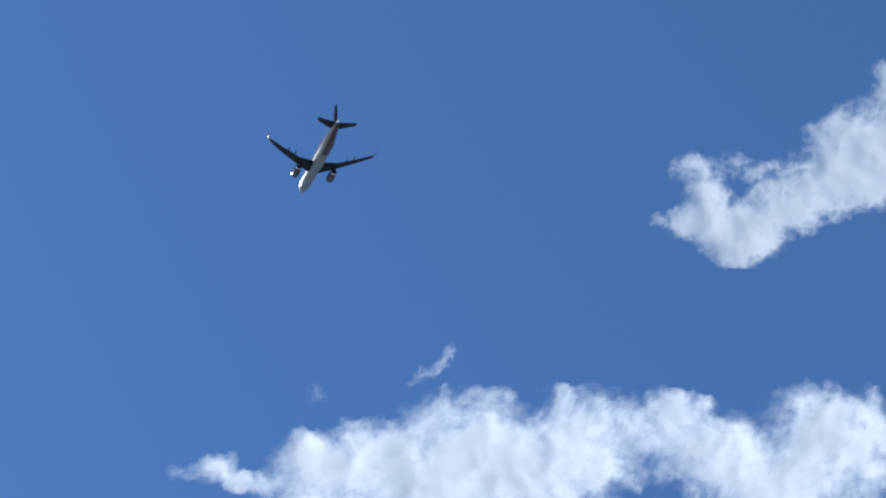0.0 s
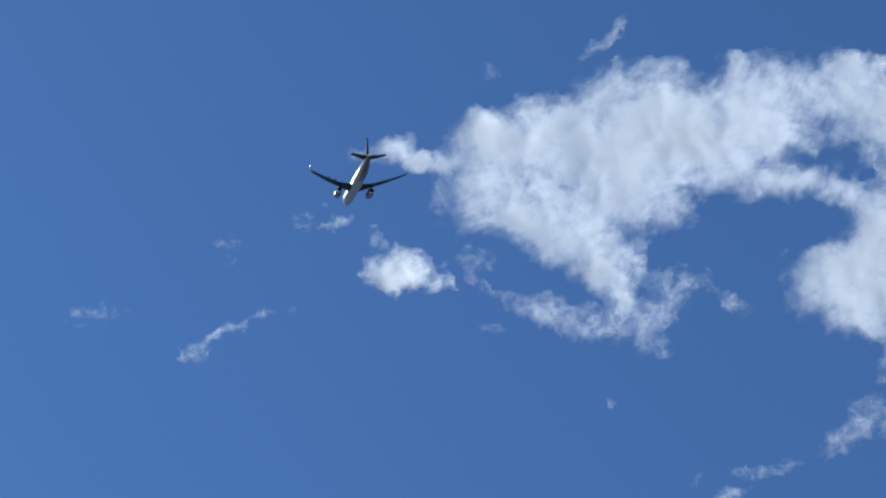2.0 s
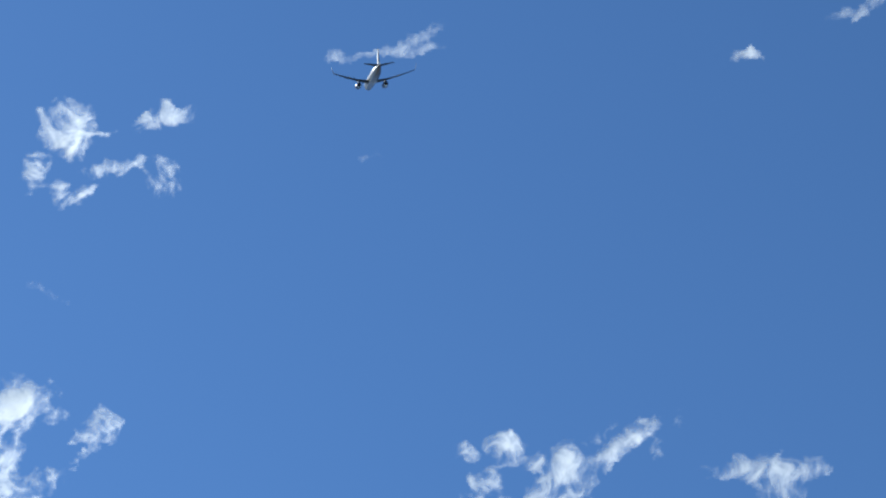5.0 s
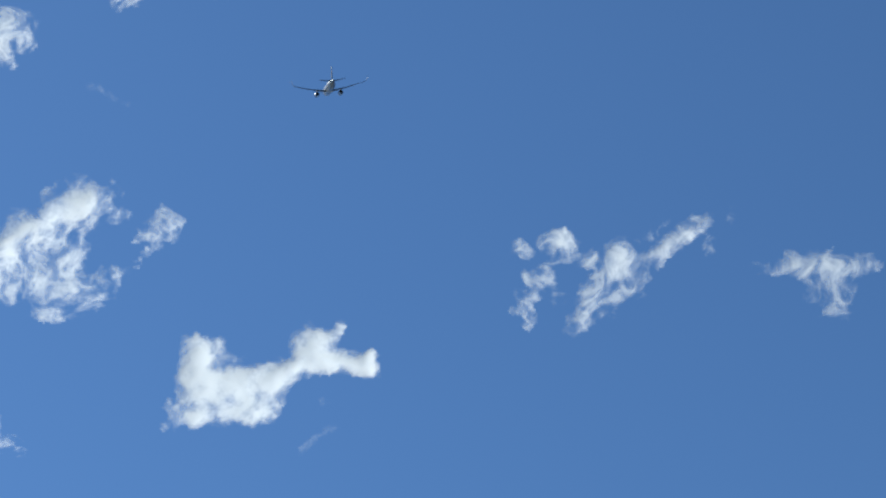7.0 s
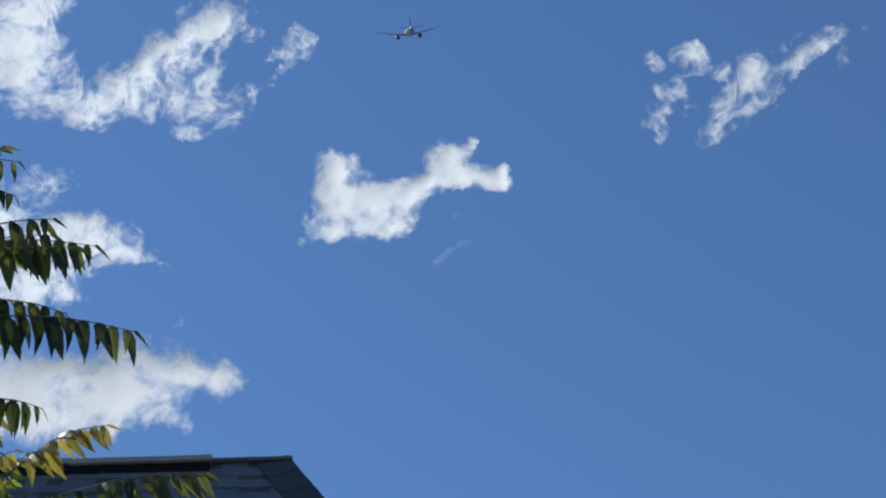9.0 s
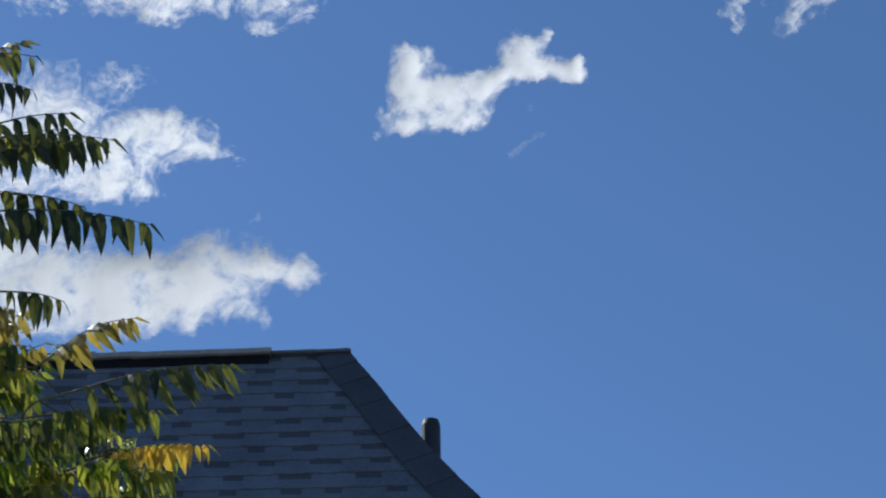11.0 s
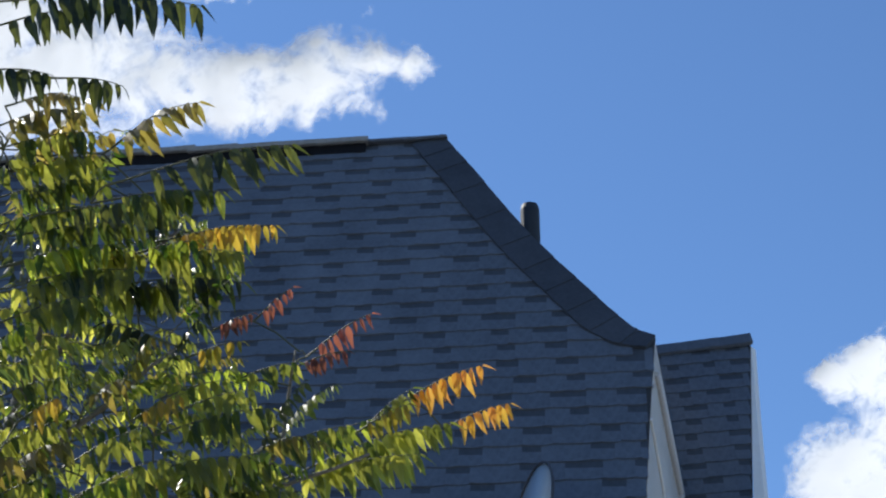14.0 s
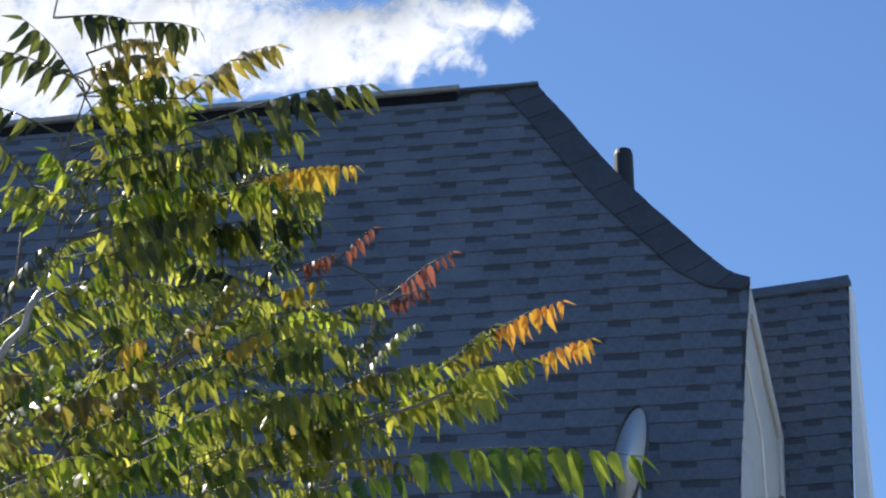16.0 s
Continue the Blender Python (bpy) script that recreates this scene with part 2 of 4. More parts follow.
def tube(points, radii, sides=10):
    """A tapering tube along points."""
    rings = []
    pts = [Vector(p) for p in points]
    for k, p in enumerate(pts):
        d = (pts[min(k + 1, len(pts) - 1)] - pts[max(k - 1, 0)]).normalized()
        side = d.cross(Vector((0.31, 0.2, 0.93))).normalized()
        up = side.cross(d)
        rings.append([p + (side * math.cos(a) + up * math.sin(a)) * radii[k] for a in [2 * math.pi * j / sides for j in range(sides)]])
    return loft(rings)


# ---- ground ----
bm = bmesh.new()
bmesh.ops.create_grid(bm, x_segments=40, y_segments=40, size=4500)
ground = part("ground", bm, BOUNCE_GROUND)
tagged(ground, "wide unseen ground toned to bounce light upwards", "ground", kind="structure")


# ---- clouds ----
BILLOW = 0.85


def cloud(label, at, az, el, roll, puffs, vapour=None):
    """A cloud: a bulging open sheet turned to the camera, whose thickness is the union of soft puffs (u, v, half
    length, half width, turn, weight), torn by drifting noise.
    """
    at = Vector(at)
    cell = 9.0
    grow = 1.55
    u0, u1 = min(p[0] - grow * max(p[2], p[3]) for p in puffs), max(p[0] + grow * max(p[2], p[3]) for p in puffs)
    v0, v1 = min(p[1] - grow * max(p[2], p[3]) for p in puffs), max(p[1] + grow * max(p[2], p[3]) for p in puffs)
    small = max(min(min(p[2], p[3]) for p in puffs), 8)
    cell = min(cell, small * 0.5, 7.5)
    nu, nv = int((u1 - u0) / cell) + 2, int((v1 - v0) / cell) + 2
    seed = Vector((at.x * 0.013, at.y * 0.017, at.z * 0.011))
    span = min(max(small, 22), 60)
    shapes = []
    for u, v, a, b, turn, w in puffs:
        c, s = math.cos(radians(turn)), math.sin(radians(turn))
        shapes.append((u, v, a, b, c, s, w))
    dens = np.zeros((nv, nu))
    lump = np.zeros((nv, nu))
    soft = np.zeros((nv, nu))
    smooth_d = np.zeros((nv, nu))
    billow = np.zeros((nv, nu))
    wide = sorted(min(p[2], p[3]) for p in puffs)[len(puffs) // 2]
    for j in range(nv):
        for i in range(nu):
            x, y = u0 + i * cell, v0 + j * cell
            p = Vector((x / (span * 2.4), y / (span * 2.4), 0)) + seed
            q = Vector((x / (span * 0.8), y / (span * 0.8), 3.0)) + seed
            o = q * 2.1
            wx = x + span * (0.75 * noise.noise(p) + 0.42 * noise.noise(q) + 0.20 * noise.noise(o))
            wy = y + span * (0.75 * noise.noise(p + Vector((7, 3, 1))) + 0.42 * noise.noise(q + Vector((5, 2, 8))) + 0.20 * noise.noise(o + Vector((1, 6, 2))))
            top, total, hole = 0.0, 0.0, 0.0
            for u, v, a, b, c, s, w in shapes:
                dx, dy = wx - u, wy - v
                r = ((dx * c + dy * s) / a) ** 2 + ((dy * c - dx * s) / b) ** 2
                if r < 2.05:
                    f = w * (1.0 - (r / 2.05)) ** 1.2
                    if w < 0:
                        hole += f
                        continue
                    total += f
                    top = max(top, f)
            d = max(top + 0.35 * min(total - top, 1.0) + hole, 0.0)
            if d > 0:
                lump[j, i] = noise.fractal(q * 0.8, 0.7, 2.1, 5)
                smooth_d[j, i] = d
                soft[j, i] = noise.noise(Vector((x, y, 0)) / (wide * 1.6) + seed)
                dens[j, i] = d + 0.13 * lump[j, i]
                # rounded heads with creases between them
                for size, by in ((2.6, 0.75), (1.2, 0.34), (0.55, 0.09)):
                    billow[j, i] += by * (0.45 - abs(noise.noise(Vector((x, y, 0)) / (wide * size) + seed * (1 + size)))) * min(d, 1.0)
    # the sheet swells softly: its height is the thickness, spread out
    swell = smooth_d.copy()
    reach = max(int(wide * 0.28 / cell), 1)
    for turn in range(3):
        for axis in (0, 1):
            swell = sum(np.roll(swell, k, axis) for k in range(-reach, reach + 1)) / (2 * reach + 1)
    # connected patches of vapour, the smallest specks left out
    inside = dens > 0.03
    filled = inside[:-1, :-1] & inside[1:, :-1] & inside[:-1, 1:] & inside[1:, 1:]
    group = np.zeros(filled.shape, int)
    patches = []
    for j0, i0 in zip(*np.nonzero(filled)):
        if group[j0, i0]:
            continue
        stack, cells = [(j0, i0)], []
        group[j0, i0] = len(patches) + 1
        while stack:
            j, i = stack.pop()
            cells.append((j, i))
            for jj in (j - 1, j, j + 1):
                for ii in (i - 1, i, i + 1):
                    if 0 <= jj < nv - 1 and 0 <= ii < nu - 1 and filled[jj, ii] and not group[jj, ii]:
                        group[jj, ii] = len(patches) + 1
                        stack.append((jj, ii))
        patches.append(cells)
    biggest = max(len(c) for c in patches)
    patches = sorted((c for c in patches if len(c) >= max(9, 0.012 * biggest)), key=len, reverse=True)
    hr = Vector((math.cos(radians(az)), -math.sin(radians(az)), 0))
    way = Vector((math.sin(radians(az)) * math.cos(radians(el)), math.cos(radians(az)) * math.cos(radians(el)), math.sin(radians(el))))
    vu = hr.cross(way)
    m_turn = Matrix.Rotation(-radians(roll), 2)
    facing_sun = way.dot(sun_way)
    lean = min(0.5, max(0.0, (0.70 - facing_sun) * 3.0)) * (1.0 if el < 35 else 0.0) / max(facing_sun, 0.3)
    lean_u, lean_v = (m_turn @ Vector((sun_way.dot(hr), sun_way.dot(vu)))) * lean
    bulge = wide * 0.95 * max(way.dot(sun_way), 0.1) ** 1.6
    m = Matrix.Translation(at) @ Matrix((hr, vu, -way)).transposed().to_4x4() @ pose(0, 0, 0, 0, 0, roll)
    heads = BILLOW if el > 50 else BILLOW * 0.4      # flatter heads on the lower clouds
    owner = None
    if len(patches) > 1:
        owner = thing("cloud", label, "cloud", m, "clouds in the sky")
    for cells in patches:
        bm = bmesh.new()
        made = {}
        for j, i in cells:
            ring = []
            for ii, jj in ((i, j), (i + 1, j), (i + 1, j + 1), (i, j + 1)):
                if (ii, jj) not in made:
                    x, y = u0 + ii * cell, v0 + jj * cell
                    made[ii, jj] = bm.verts.new((x, y, bulge * (swell[jj, ii] + 0.16 * soft[jj, ii] + heads * billow[jj, ii]) + lean_u * x + lean_v * y))
                ring.append(made[ii, jj])
            bm.faces.new(ring)
        bm.verts.index_update()
        keys = [(round((v.co.x - u0) / cell), round((v.co.y - v0) / cell)) for v in bm.verts]
        ob = part("shred" if owner else "cloud", bm, vapour or VAPOUR, owner, smooth=True, m=None if owner else m)
        layer = ob.data.attributes.new("thickness", "FLOAT", "POINT")
        layer.data.foreach_set("value", [dens[j, i] for i, j in keys])
        layer = ob.data.attributes.new("depth", "FLOAT", "POINT")
        layer.data.foreach_set("value", [smooth_d[j, i] * min(1.0, wide / 80) for i, j in keys])
        if not owner:
            tagged(ob, label, "cloud", "clouds in the sky")


cloud("wide white cumulus cloud with soft grey hollows and torn lower wisps",
      (1831, 1332, 4123), 59.5, 62.1, -43.9, [
          (-683, 111, 94, 68, 0, 0.7), (-704, 152, 40, 40, 0, 0.7), (-529, 110, 174, 86, 0, 0.7), (-308, 192, 154, 91, 0, 0.7),
          (-391, 68, 215, 103, 0, 0.7), (-186, 109, 201, 125, 0, 0.7), (-10, 224, 105, 75, 0, 0.7), (-50, 108, 188, 103, 0, 0.7),
          (151, 209, 128, 71, -15, 0.7), (70, -7, 161, 51, 0, 0.7), (204, 263, 74, 37, 0, 0.7), (-599, -42, 174, 86, -35, 0.52),
          (-446, -152, 141, 68, -40, 0.52), (-322, -28, 148, 68, -20, 0.7), (-391, -234, 81, 41, -45, 0.7), (-824, 62, 83, 25, -5, 0.7),
      ] + [
          (-916, 97, 62, 29, 20, 0.7), (-998, 84, 35, 21, 0, 0.35), (-77, 292, 34, 32, 0, 0.42), (-240, 280, 47, 25, 0, 0.42),
          (-669, -28, 101, 57, -20, 0.52), (-550, -118, 121, 55, -30, 0.52), (-432, -83, 148, 68, -25, 0.52), (-364, -179, 107, 46, -30, 0.49),
          (50, 47, 64, 30, 0, -0.32), (117, -109, 81, 46, 0, -0.49), (-145, -178, 121, 51, 0, -0.42), (-722, -28, 78, 75, 0, 0.56),
          (283, 174, 121, 68, 0, 0.7), (343, 107, 161, 80, 0, 0.7), (539, 200, 134, 74, 0, 0.7), (571, 253, 141, 63, 0, 0.7),
      ] + [
          (655, 159, 121, 97, 0, 0.7), (479, 80, 188, 103, 0, 0.7), (256, -162, 168, 120, 0, 0.7), (189, -290, 141, 74, -20, 0.7),
          (374, -108, 161, 137, 0, 0.7), (348, -296, 161, 86, 0, 0.7), (136, -217, 94, 57, 50, 0.7), (123, -68, 81, 32, 30, 0.42),
          (341, -450, 81, 46, 0, 0.42), (517, -187, 161, 125, 0, 0.7), (70, -82, 94, 57, 0, -0.42), (190, 13, 81, 34, -20, -0.28),
      ], SOFT)
cloud("torn veil of thin white cloud under a large cumulus",
      (1528, 1725, 4126), 46.2, 62.2, -31.8, [
          (-105, -20, 116, 39, -20, 0.7), (45, -34, 95, 52, -10, 0.56), (141, 14, 82, 44, 60, 0.49), (196, 62, 75, 25, 0, 0.42),
          (-296, 55, 44, 19, -40, 0.35), (-187, 14, 61, 19, -20, 0.42), (113, -102, 55, 23, 0, 0.35), (304, 14, 55, 19, -30, 0.35),
          (-269, -54, 41, 16, -20, 0.28), (-310, 124, 49, 30, 0, 0.42),
      ], VEIL)
cloud("white cumulus cloud with a hooked ragged end",
      (2180, 350, 4115), 88.4, 61.4, -69.8, [
          (-399, -1, 39, 37, 0, 0.8), (-354, -137, 98, 42, -5, 1), (-279, -157, 98, 59, 0, 1), (-354, -62, 47, 65, 0, 0.9),
          (-173, -98, 144, 68, 20, 1), (-54, -27, 144, 79, 25, 1), (50, 26, 118, 118, 0, 1), (-42, 87, 59, 46, 0, 1),
          (-301, 16, 59, 20, 0, 0.5), (-220, -5, 72, 18, 10, 0.6), (77, 199, 34, 55, 0, 1), (-436, -140, 52, 12, -5, 0.6),
          (-279, -198, 52, 34, 0, 1), (-352, -263, 13, 26, -20, 0.4), (154, 53, 157, 144, 0, 1), (269, 79, 131, 118, 0, 1),
      ])
cloud("small hooked white cloud wisp",
      (1420, 1127, 4363), 59.9, 68.8, -43.1, [
          (-4, -4, 66, 16, 35, 0.56), (38, 30, 18, 28, 0, 0.56), (-58, -42, 27, 9, 0, 0.28),
      ], VEIL)
cloud("faint round cloud puff",
      (1169, 1277, 4409), 50.3, 70.4, -34.2, [
          (0, 0, 22, 19, 0, 0.28),
      ], VEIL)
cloud("small white cloud puff with frayed edges",
      (1056, 1777, 4257), 35.0, 65.9, -21.7, [
          (-4, 10, 77, 52, 0, 1), (-31, -7, 55, 34, 0, 1), (78, -27, 44, 22, 0, 0.5),
      ])
cloud("thin broken wisps of white cloud",
      (875, 1709, 4323), 31.4, 68.0, -18.3, [
          (4, 7, 46, 14, 15, 0.56), (-19, 49, 15, 9, 0, 0.35), (-84, 11, 27, 23, 0, 0.21), (100, -33, 23, 23, 0, 0.28),
      ], VEIL)
cloud("faint veil of thin cloud",
      (640, 1810, 4330), 22.8, 68.3, -10.4, [
          (2, 12, 35, 21, 0, 0.24), (-6, -29, 19, 16, 0, 0.21),
      ], VEIL)
cloud("slanting thin white cloud streak",
      (672, 1999, 4251), 21.5, 65.7, -9.5, [
          (-41, -16, 83, 15, 25, 0.49), (-78, -43, 32, 23, 0, 0.42), (80, 45, 27, 16, 20, 0.42), (26, 15, 46, 9, 20, 0.35),
          (147, 59, 27, 16, 0, 0.17),
      ], VEIL)
cloud("faint flat cloud wisp",
      (331, 2033, 4279), 11.1, 66.6, 0.1, [
          (19, 17, 66, 13, 0, 0.32), (-17, -16, 52, 18, 0, 0.14),
      ], VEIL)
cloud("long slanting white cloud streak broken in two",
      (1999, 1894, 3819), 50.1, 55.1, -36.0, [
          (-296, -177, 63, 17, 15, 0.56), (-228, -132, 68, 18, 40, 0.63), (-168, -95, 50, 12, 20, 0.56), (-81, -34, 76, 16, 12, 0.49),
          (-248, -55, 13, 29, -20, 0.24), (78, 40, 55, 25, 45, 0.49), (124, 60, 72, 34, 35, 0.49), (177, 99, 59, 45, 0, 0.42),
      ], VEIL)
cloud("flat drawn-out white cloud streak",
      (704, 2475, 3982), 17.7, 58.8, -8.5, [
          (-6, -10, 124, 15, 8, 0.56), (68, 26, 65, 15, 30, 0.63), (-127, -17, 24, 17, 0, 0.56),
      ], VEIL)
cloud("tiny white cloud puff",
      (1541, 2288, 3840), 36.9, 55.6, -24.6, [
          (0, 0, 32, 19, 0, 0.9),
      ])
cloud("small ragged white cloud",
      (178, 2661, 3869), 4.4, 56.6, 2.5, [
          (-3, -5, 64, 21, 10, 1), (10, 18, 27, 16, 0, 0.8),
      ], TORN)
cloud("cluster of torn bright cloud shreds",
      (4, 2762, 3805), 0.4, 55.2, 5.5, [
          (-43, 69, 55, 58, 0, 1), (-30, 25, 26, 29, 0, 1), (32, 58, 45, 9, 5, 0.8), (-118, -42, 34, 42, 0, 1),
          (55, -29, 63, 15, 10, 0.8), (-66, -89, 18, 29, 0, 0.7), (-17, -96, 45, 16, 30, 0.7), (178, -50, 34, 47, 0, 0.35),
          (135, -16, 26, 16, 0, 0.3), (-102, 105, 18, 13, 0, 0.5),
      ], TORN)
cloud("faint small cloud wisp",
      (-49, 3032, 3603), -0.7, 51.0, 5.5, [
          (0, 0, 50, 13, -30, 0.28),
      ], VEIL)
cloud("white ring-shaped cloud of curling torn shreds",
      (-392, 3218, 3265), -6.9, 45.2, 8.1, [
          (-155, 46, 79, 106, 0, 1), (-144, -34, 92, 79, 0, 1), (-27, -101, 106, 55, 0, 1), (-27, -141, 53, 33, 0, 1),
          (94, -48, 106, 46, 30, 1), (188, 20, 92, 48, 35, 1), (283, 74, 92, 55, 20, 1), (324, 87, 53, 37, 0, 1),
          (268, -48, 45, 66, 0, 0.7), (281, -129, 79, 42, 10, 0.8), (200, -88, 66, 48, 0, 0.6), (119, -115, 66, 40, 0, 0.6),
          (226, -177, 33, 20, 0, 0.6), (362, -96, 53, 26, 40, 0.6), (445, -35, 55, 11, 35, 0.5), (500, 40, 37, 34, 0, 0.8),
      ] + [
          (459, 6, 40, 13, 0, 0.6), (391, 60, 53, 18, 0, 0.35), (-166, 112, 106, 53, 0, 1), (-126, 165, 79, 53, 0, 1),
          (-285, 19, 119, 119, 0, 1),
      ], TORN)
cloud("bright boot-shaped white cumulus cloud",
      (353, 3437, 3077), 5.9, 41.9, -0.8, [
          (-150, 42, 39, 47, 0, 1), (-143, -11, 52, 68, 0, 1), (-160, -85, 52, 24, 0, 0.9), (-213, -108, 27, 14, 10, 0.6),
          (-220, -85, 11, 27, 0, 0.5), (-69, -65, 68, 44, 0, 0.9), (-15, -75, 52, 31, 0, 0.7), (18, -47, 42, 27, 20, 0.55),
          (-56, -11, 74, 37, 10, 1), (24, -4, 57, 37, 30, 1), (72, 29, 57, 34, 38, 1), (119, 77, 44, 42, 0, 1),
          (153, 97, 37, 27, 0, 0.9), (139, 43, 57, 32, 10, 1), (201, 36, 57, 24, 0, 1), (249, 36, 34, 24, 0, 1),
          (262, 57, 18, 12, 0, 0.5), (187, 117, 12, 27, 0, 0.5), (-158, 93, 34, 17, 0, 0.8), (-110, 80, 32, 24, 0, 0.5),
          (-63, 56, 32, 18, 0, 0.35),
      ])
cloud("faint slanting cloud wisp",
      (503, 3499, 2985), 8.2, 40.3, -2.5, [
          (-3, -21, 52, 12, 35, 0.28), (10, 65, 20, 9, 0, 0.21),
      ], VEIL)
cloud("pair of slanting shredded white clouds",
      (1160, 3112, 3219), 20.6, 44.3, -10.9, [
          (-119, 39, 35, 35, 10, 1), (-139, 65, 32, 17, 20, 0.8), (-135, 120, 13, 9, 10, 0.57), (-213, 32, 29, 19, 10, 0.63),
          (-158, -32, 32, 30, 10, 1), (-132, -62, 26, 29, 10, 0.46), (-206, -110, 31, 41, 10, 0.8), (-183, -79, 29, 22, 40, 0.57),
          (37, 12, 37, 43, 10, 1), (-37, 19, 35, 19, 10, 0.8), (-3, -21, 56, 29, 55, 1), (-54, -103, 53, 30, 60, 0.92),
          (-71, -144, 28, 25, 10, 0.69), (23, -82, 62, 24, 50, 0.57), (71, -55, 41, 12, 55, 0.52), (144, 49, 77, 24, 38, 1),
          (205, 79, 44, 20, 45, 1), (245, 107, 32, 12, 45, 0.8), (218, 138, 13, 9, 10, 0.46), (279, 113, 32, 16, 10, 0.32),
          (238, 47, 13, 29, 10, 0.34), (103, 86, 50, 14, 40, 0.4), (110, 6, 50, 19, 40, 0.34),
      ], TORN)
cloud("ragged white cloud thinning downwards",
      (1648, 3000, 3111), 29.0, 42.4, -16.6, [
          (0, 24, 79, 32, 0, 0.9), (20, -26, 47, 45, 0, 0.6), (-119, 21, 47, 18, 0, 0.6), (85, 28, 42, 26, 0, 0.7),
          (-53, 31, 53, 24, 0, 0.7), (26, -73, 37, 34, 0, 0.35),
      ], TORN)
cloud("tiny faint cloud puff",
      (1385, 3078, 3163), 24.4, 43.3, -13.5, [
          (0, 0, 23, 10, 0, 0.28),
      ], VEIL)
cloud("drifting white cloud with a feathered end",
      (-628, 3506, 2913), -10.2, 39.3, 9.1, [
          (126, 140, 80, 36, 10, 0.6), (258, 13, 110, 54, -10, 1), (345, -17, 83, 29, -18, 0.8), (218, 47, 78, 39, 0, 1),
          (139, -28, 110, 65, 0, 1), (113, -108, 97, 41, 0, 1), (192, -115, 52, 21, -15, 0.7), (-5, 19, 143, 143, 0, 1),
          (-159, -7, 181, 169, 0, 1),
      ], TORN)
cloud("broad white cumulus cloud with a ragged underside",
      (-665, 3698, 2655), -10.2, 35.2, 8.1, [
          (153, -7, 129, 77, 0, 1), (285, -7, 118, 64, 0, 1), (431, 47, 93, 58, 0, 1), (418, -21, 118, 75, 0, 1),
          (540, 20, 80, 51, 0, 1), (615, 0, 59, 36, 0, 1), (325, -74, 67, 49, 0, 1), (359, -135, 15, 33, 0, 0.5),
          (541, -102, 19, 23, 0, 0.7), (180, -94, 116, 46, 0, 1), (-2, -20, 167, 116, 0, 1), (-156, 46, 206, 167, 0, 1),
          (-306, -7, 193, 180, 0, 1), (480, -75, 64, 31, 0, 0.6), (-480, 10, 220, 200, 0, 1), (-640, 40, 200, 200, 0, 1), (-330, 150, 180, 120, 0, 1),
      ], RAGGED)
cloud("bright white cumulus cloud low over the roofs",
      (1093, 4072, 1840), 15.0, 23.6, -6.1, [
          (-97, 174, 80, 52, 0, 1), (-147, 181, 33, 33, 0, 1), (-54, 233, 54, 39, 0, 1), (-114, -13, 106, 77, 0, 1),
          (-168, -93, 80, 80, 0, 1), (-61, -105, 116, 103, 0, 1), (-236, -73, 21, 31, 0, 0.4), (44, 100, 142, 155, 0, 1),
          (116, -72, 155, 142, 0, 1),
      ])
cloud("tiny faint cloud wisp",
      (-153, 3639, 2812), -2.4, 37.7, 2.2, [
          (0, 0, 19, 8, 30, 0.24),
      ], VEIL)
cloud("faint flat cloud wisp",
      (26, 2255, 4138), 1.2, 63.1, 6.2, [
          (0, 0, 52, 10, 10, 0.49),
      ], VEIL)
cloud("tiny faint cloud wisp",
      (1046, 2394, 3921), 25.6, 57.6, -15.5, [
          (604, 393, 10, 15, 0, 0.32), (-403, -262, 23, 9, 0, 0.24),
      ], VEIL)
cloud("bright torn cloud shred",
      (-336, 2895, 3615), -6.7, 51.5, 10.3, [
          (41, -6, 54, 44, 30, 1), (-23, 3, 65, 65, 0, 1),
      ], TORN)
cloud("tiny faint cloud wisp",
      (-153, 3638, 2812), -2.4, 37.7, 3.8, [
          (0, 0, 20, 8, 40, 0.28),
      ], VEIL)
cloud("thin upright cloud wisp",
      (1196, 3920, 2089), 17.0, 27.0, -7.1, [
          (0, 0, 12, 31, 10, 0.35),
      ], VEIL)


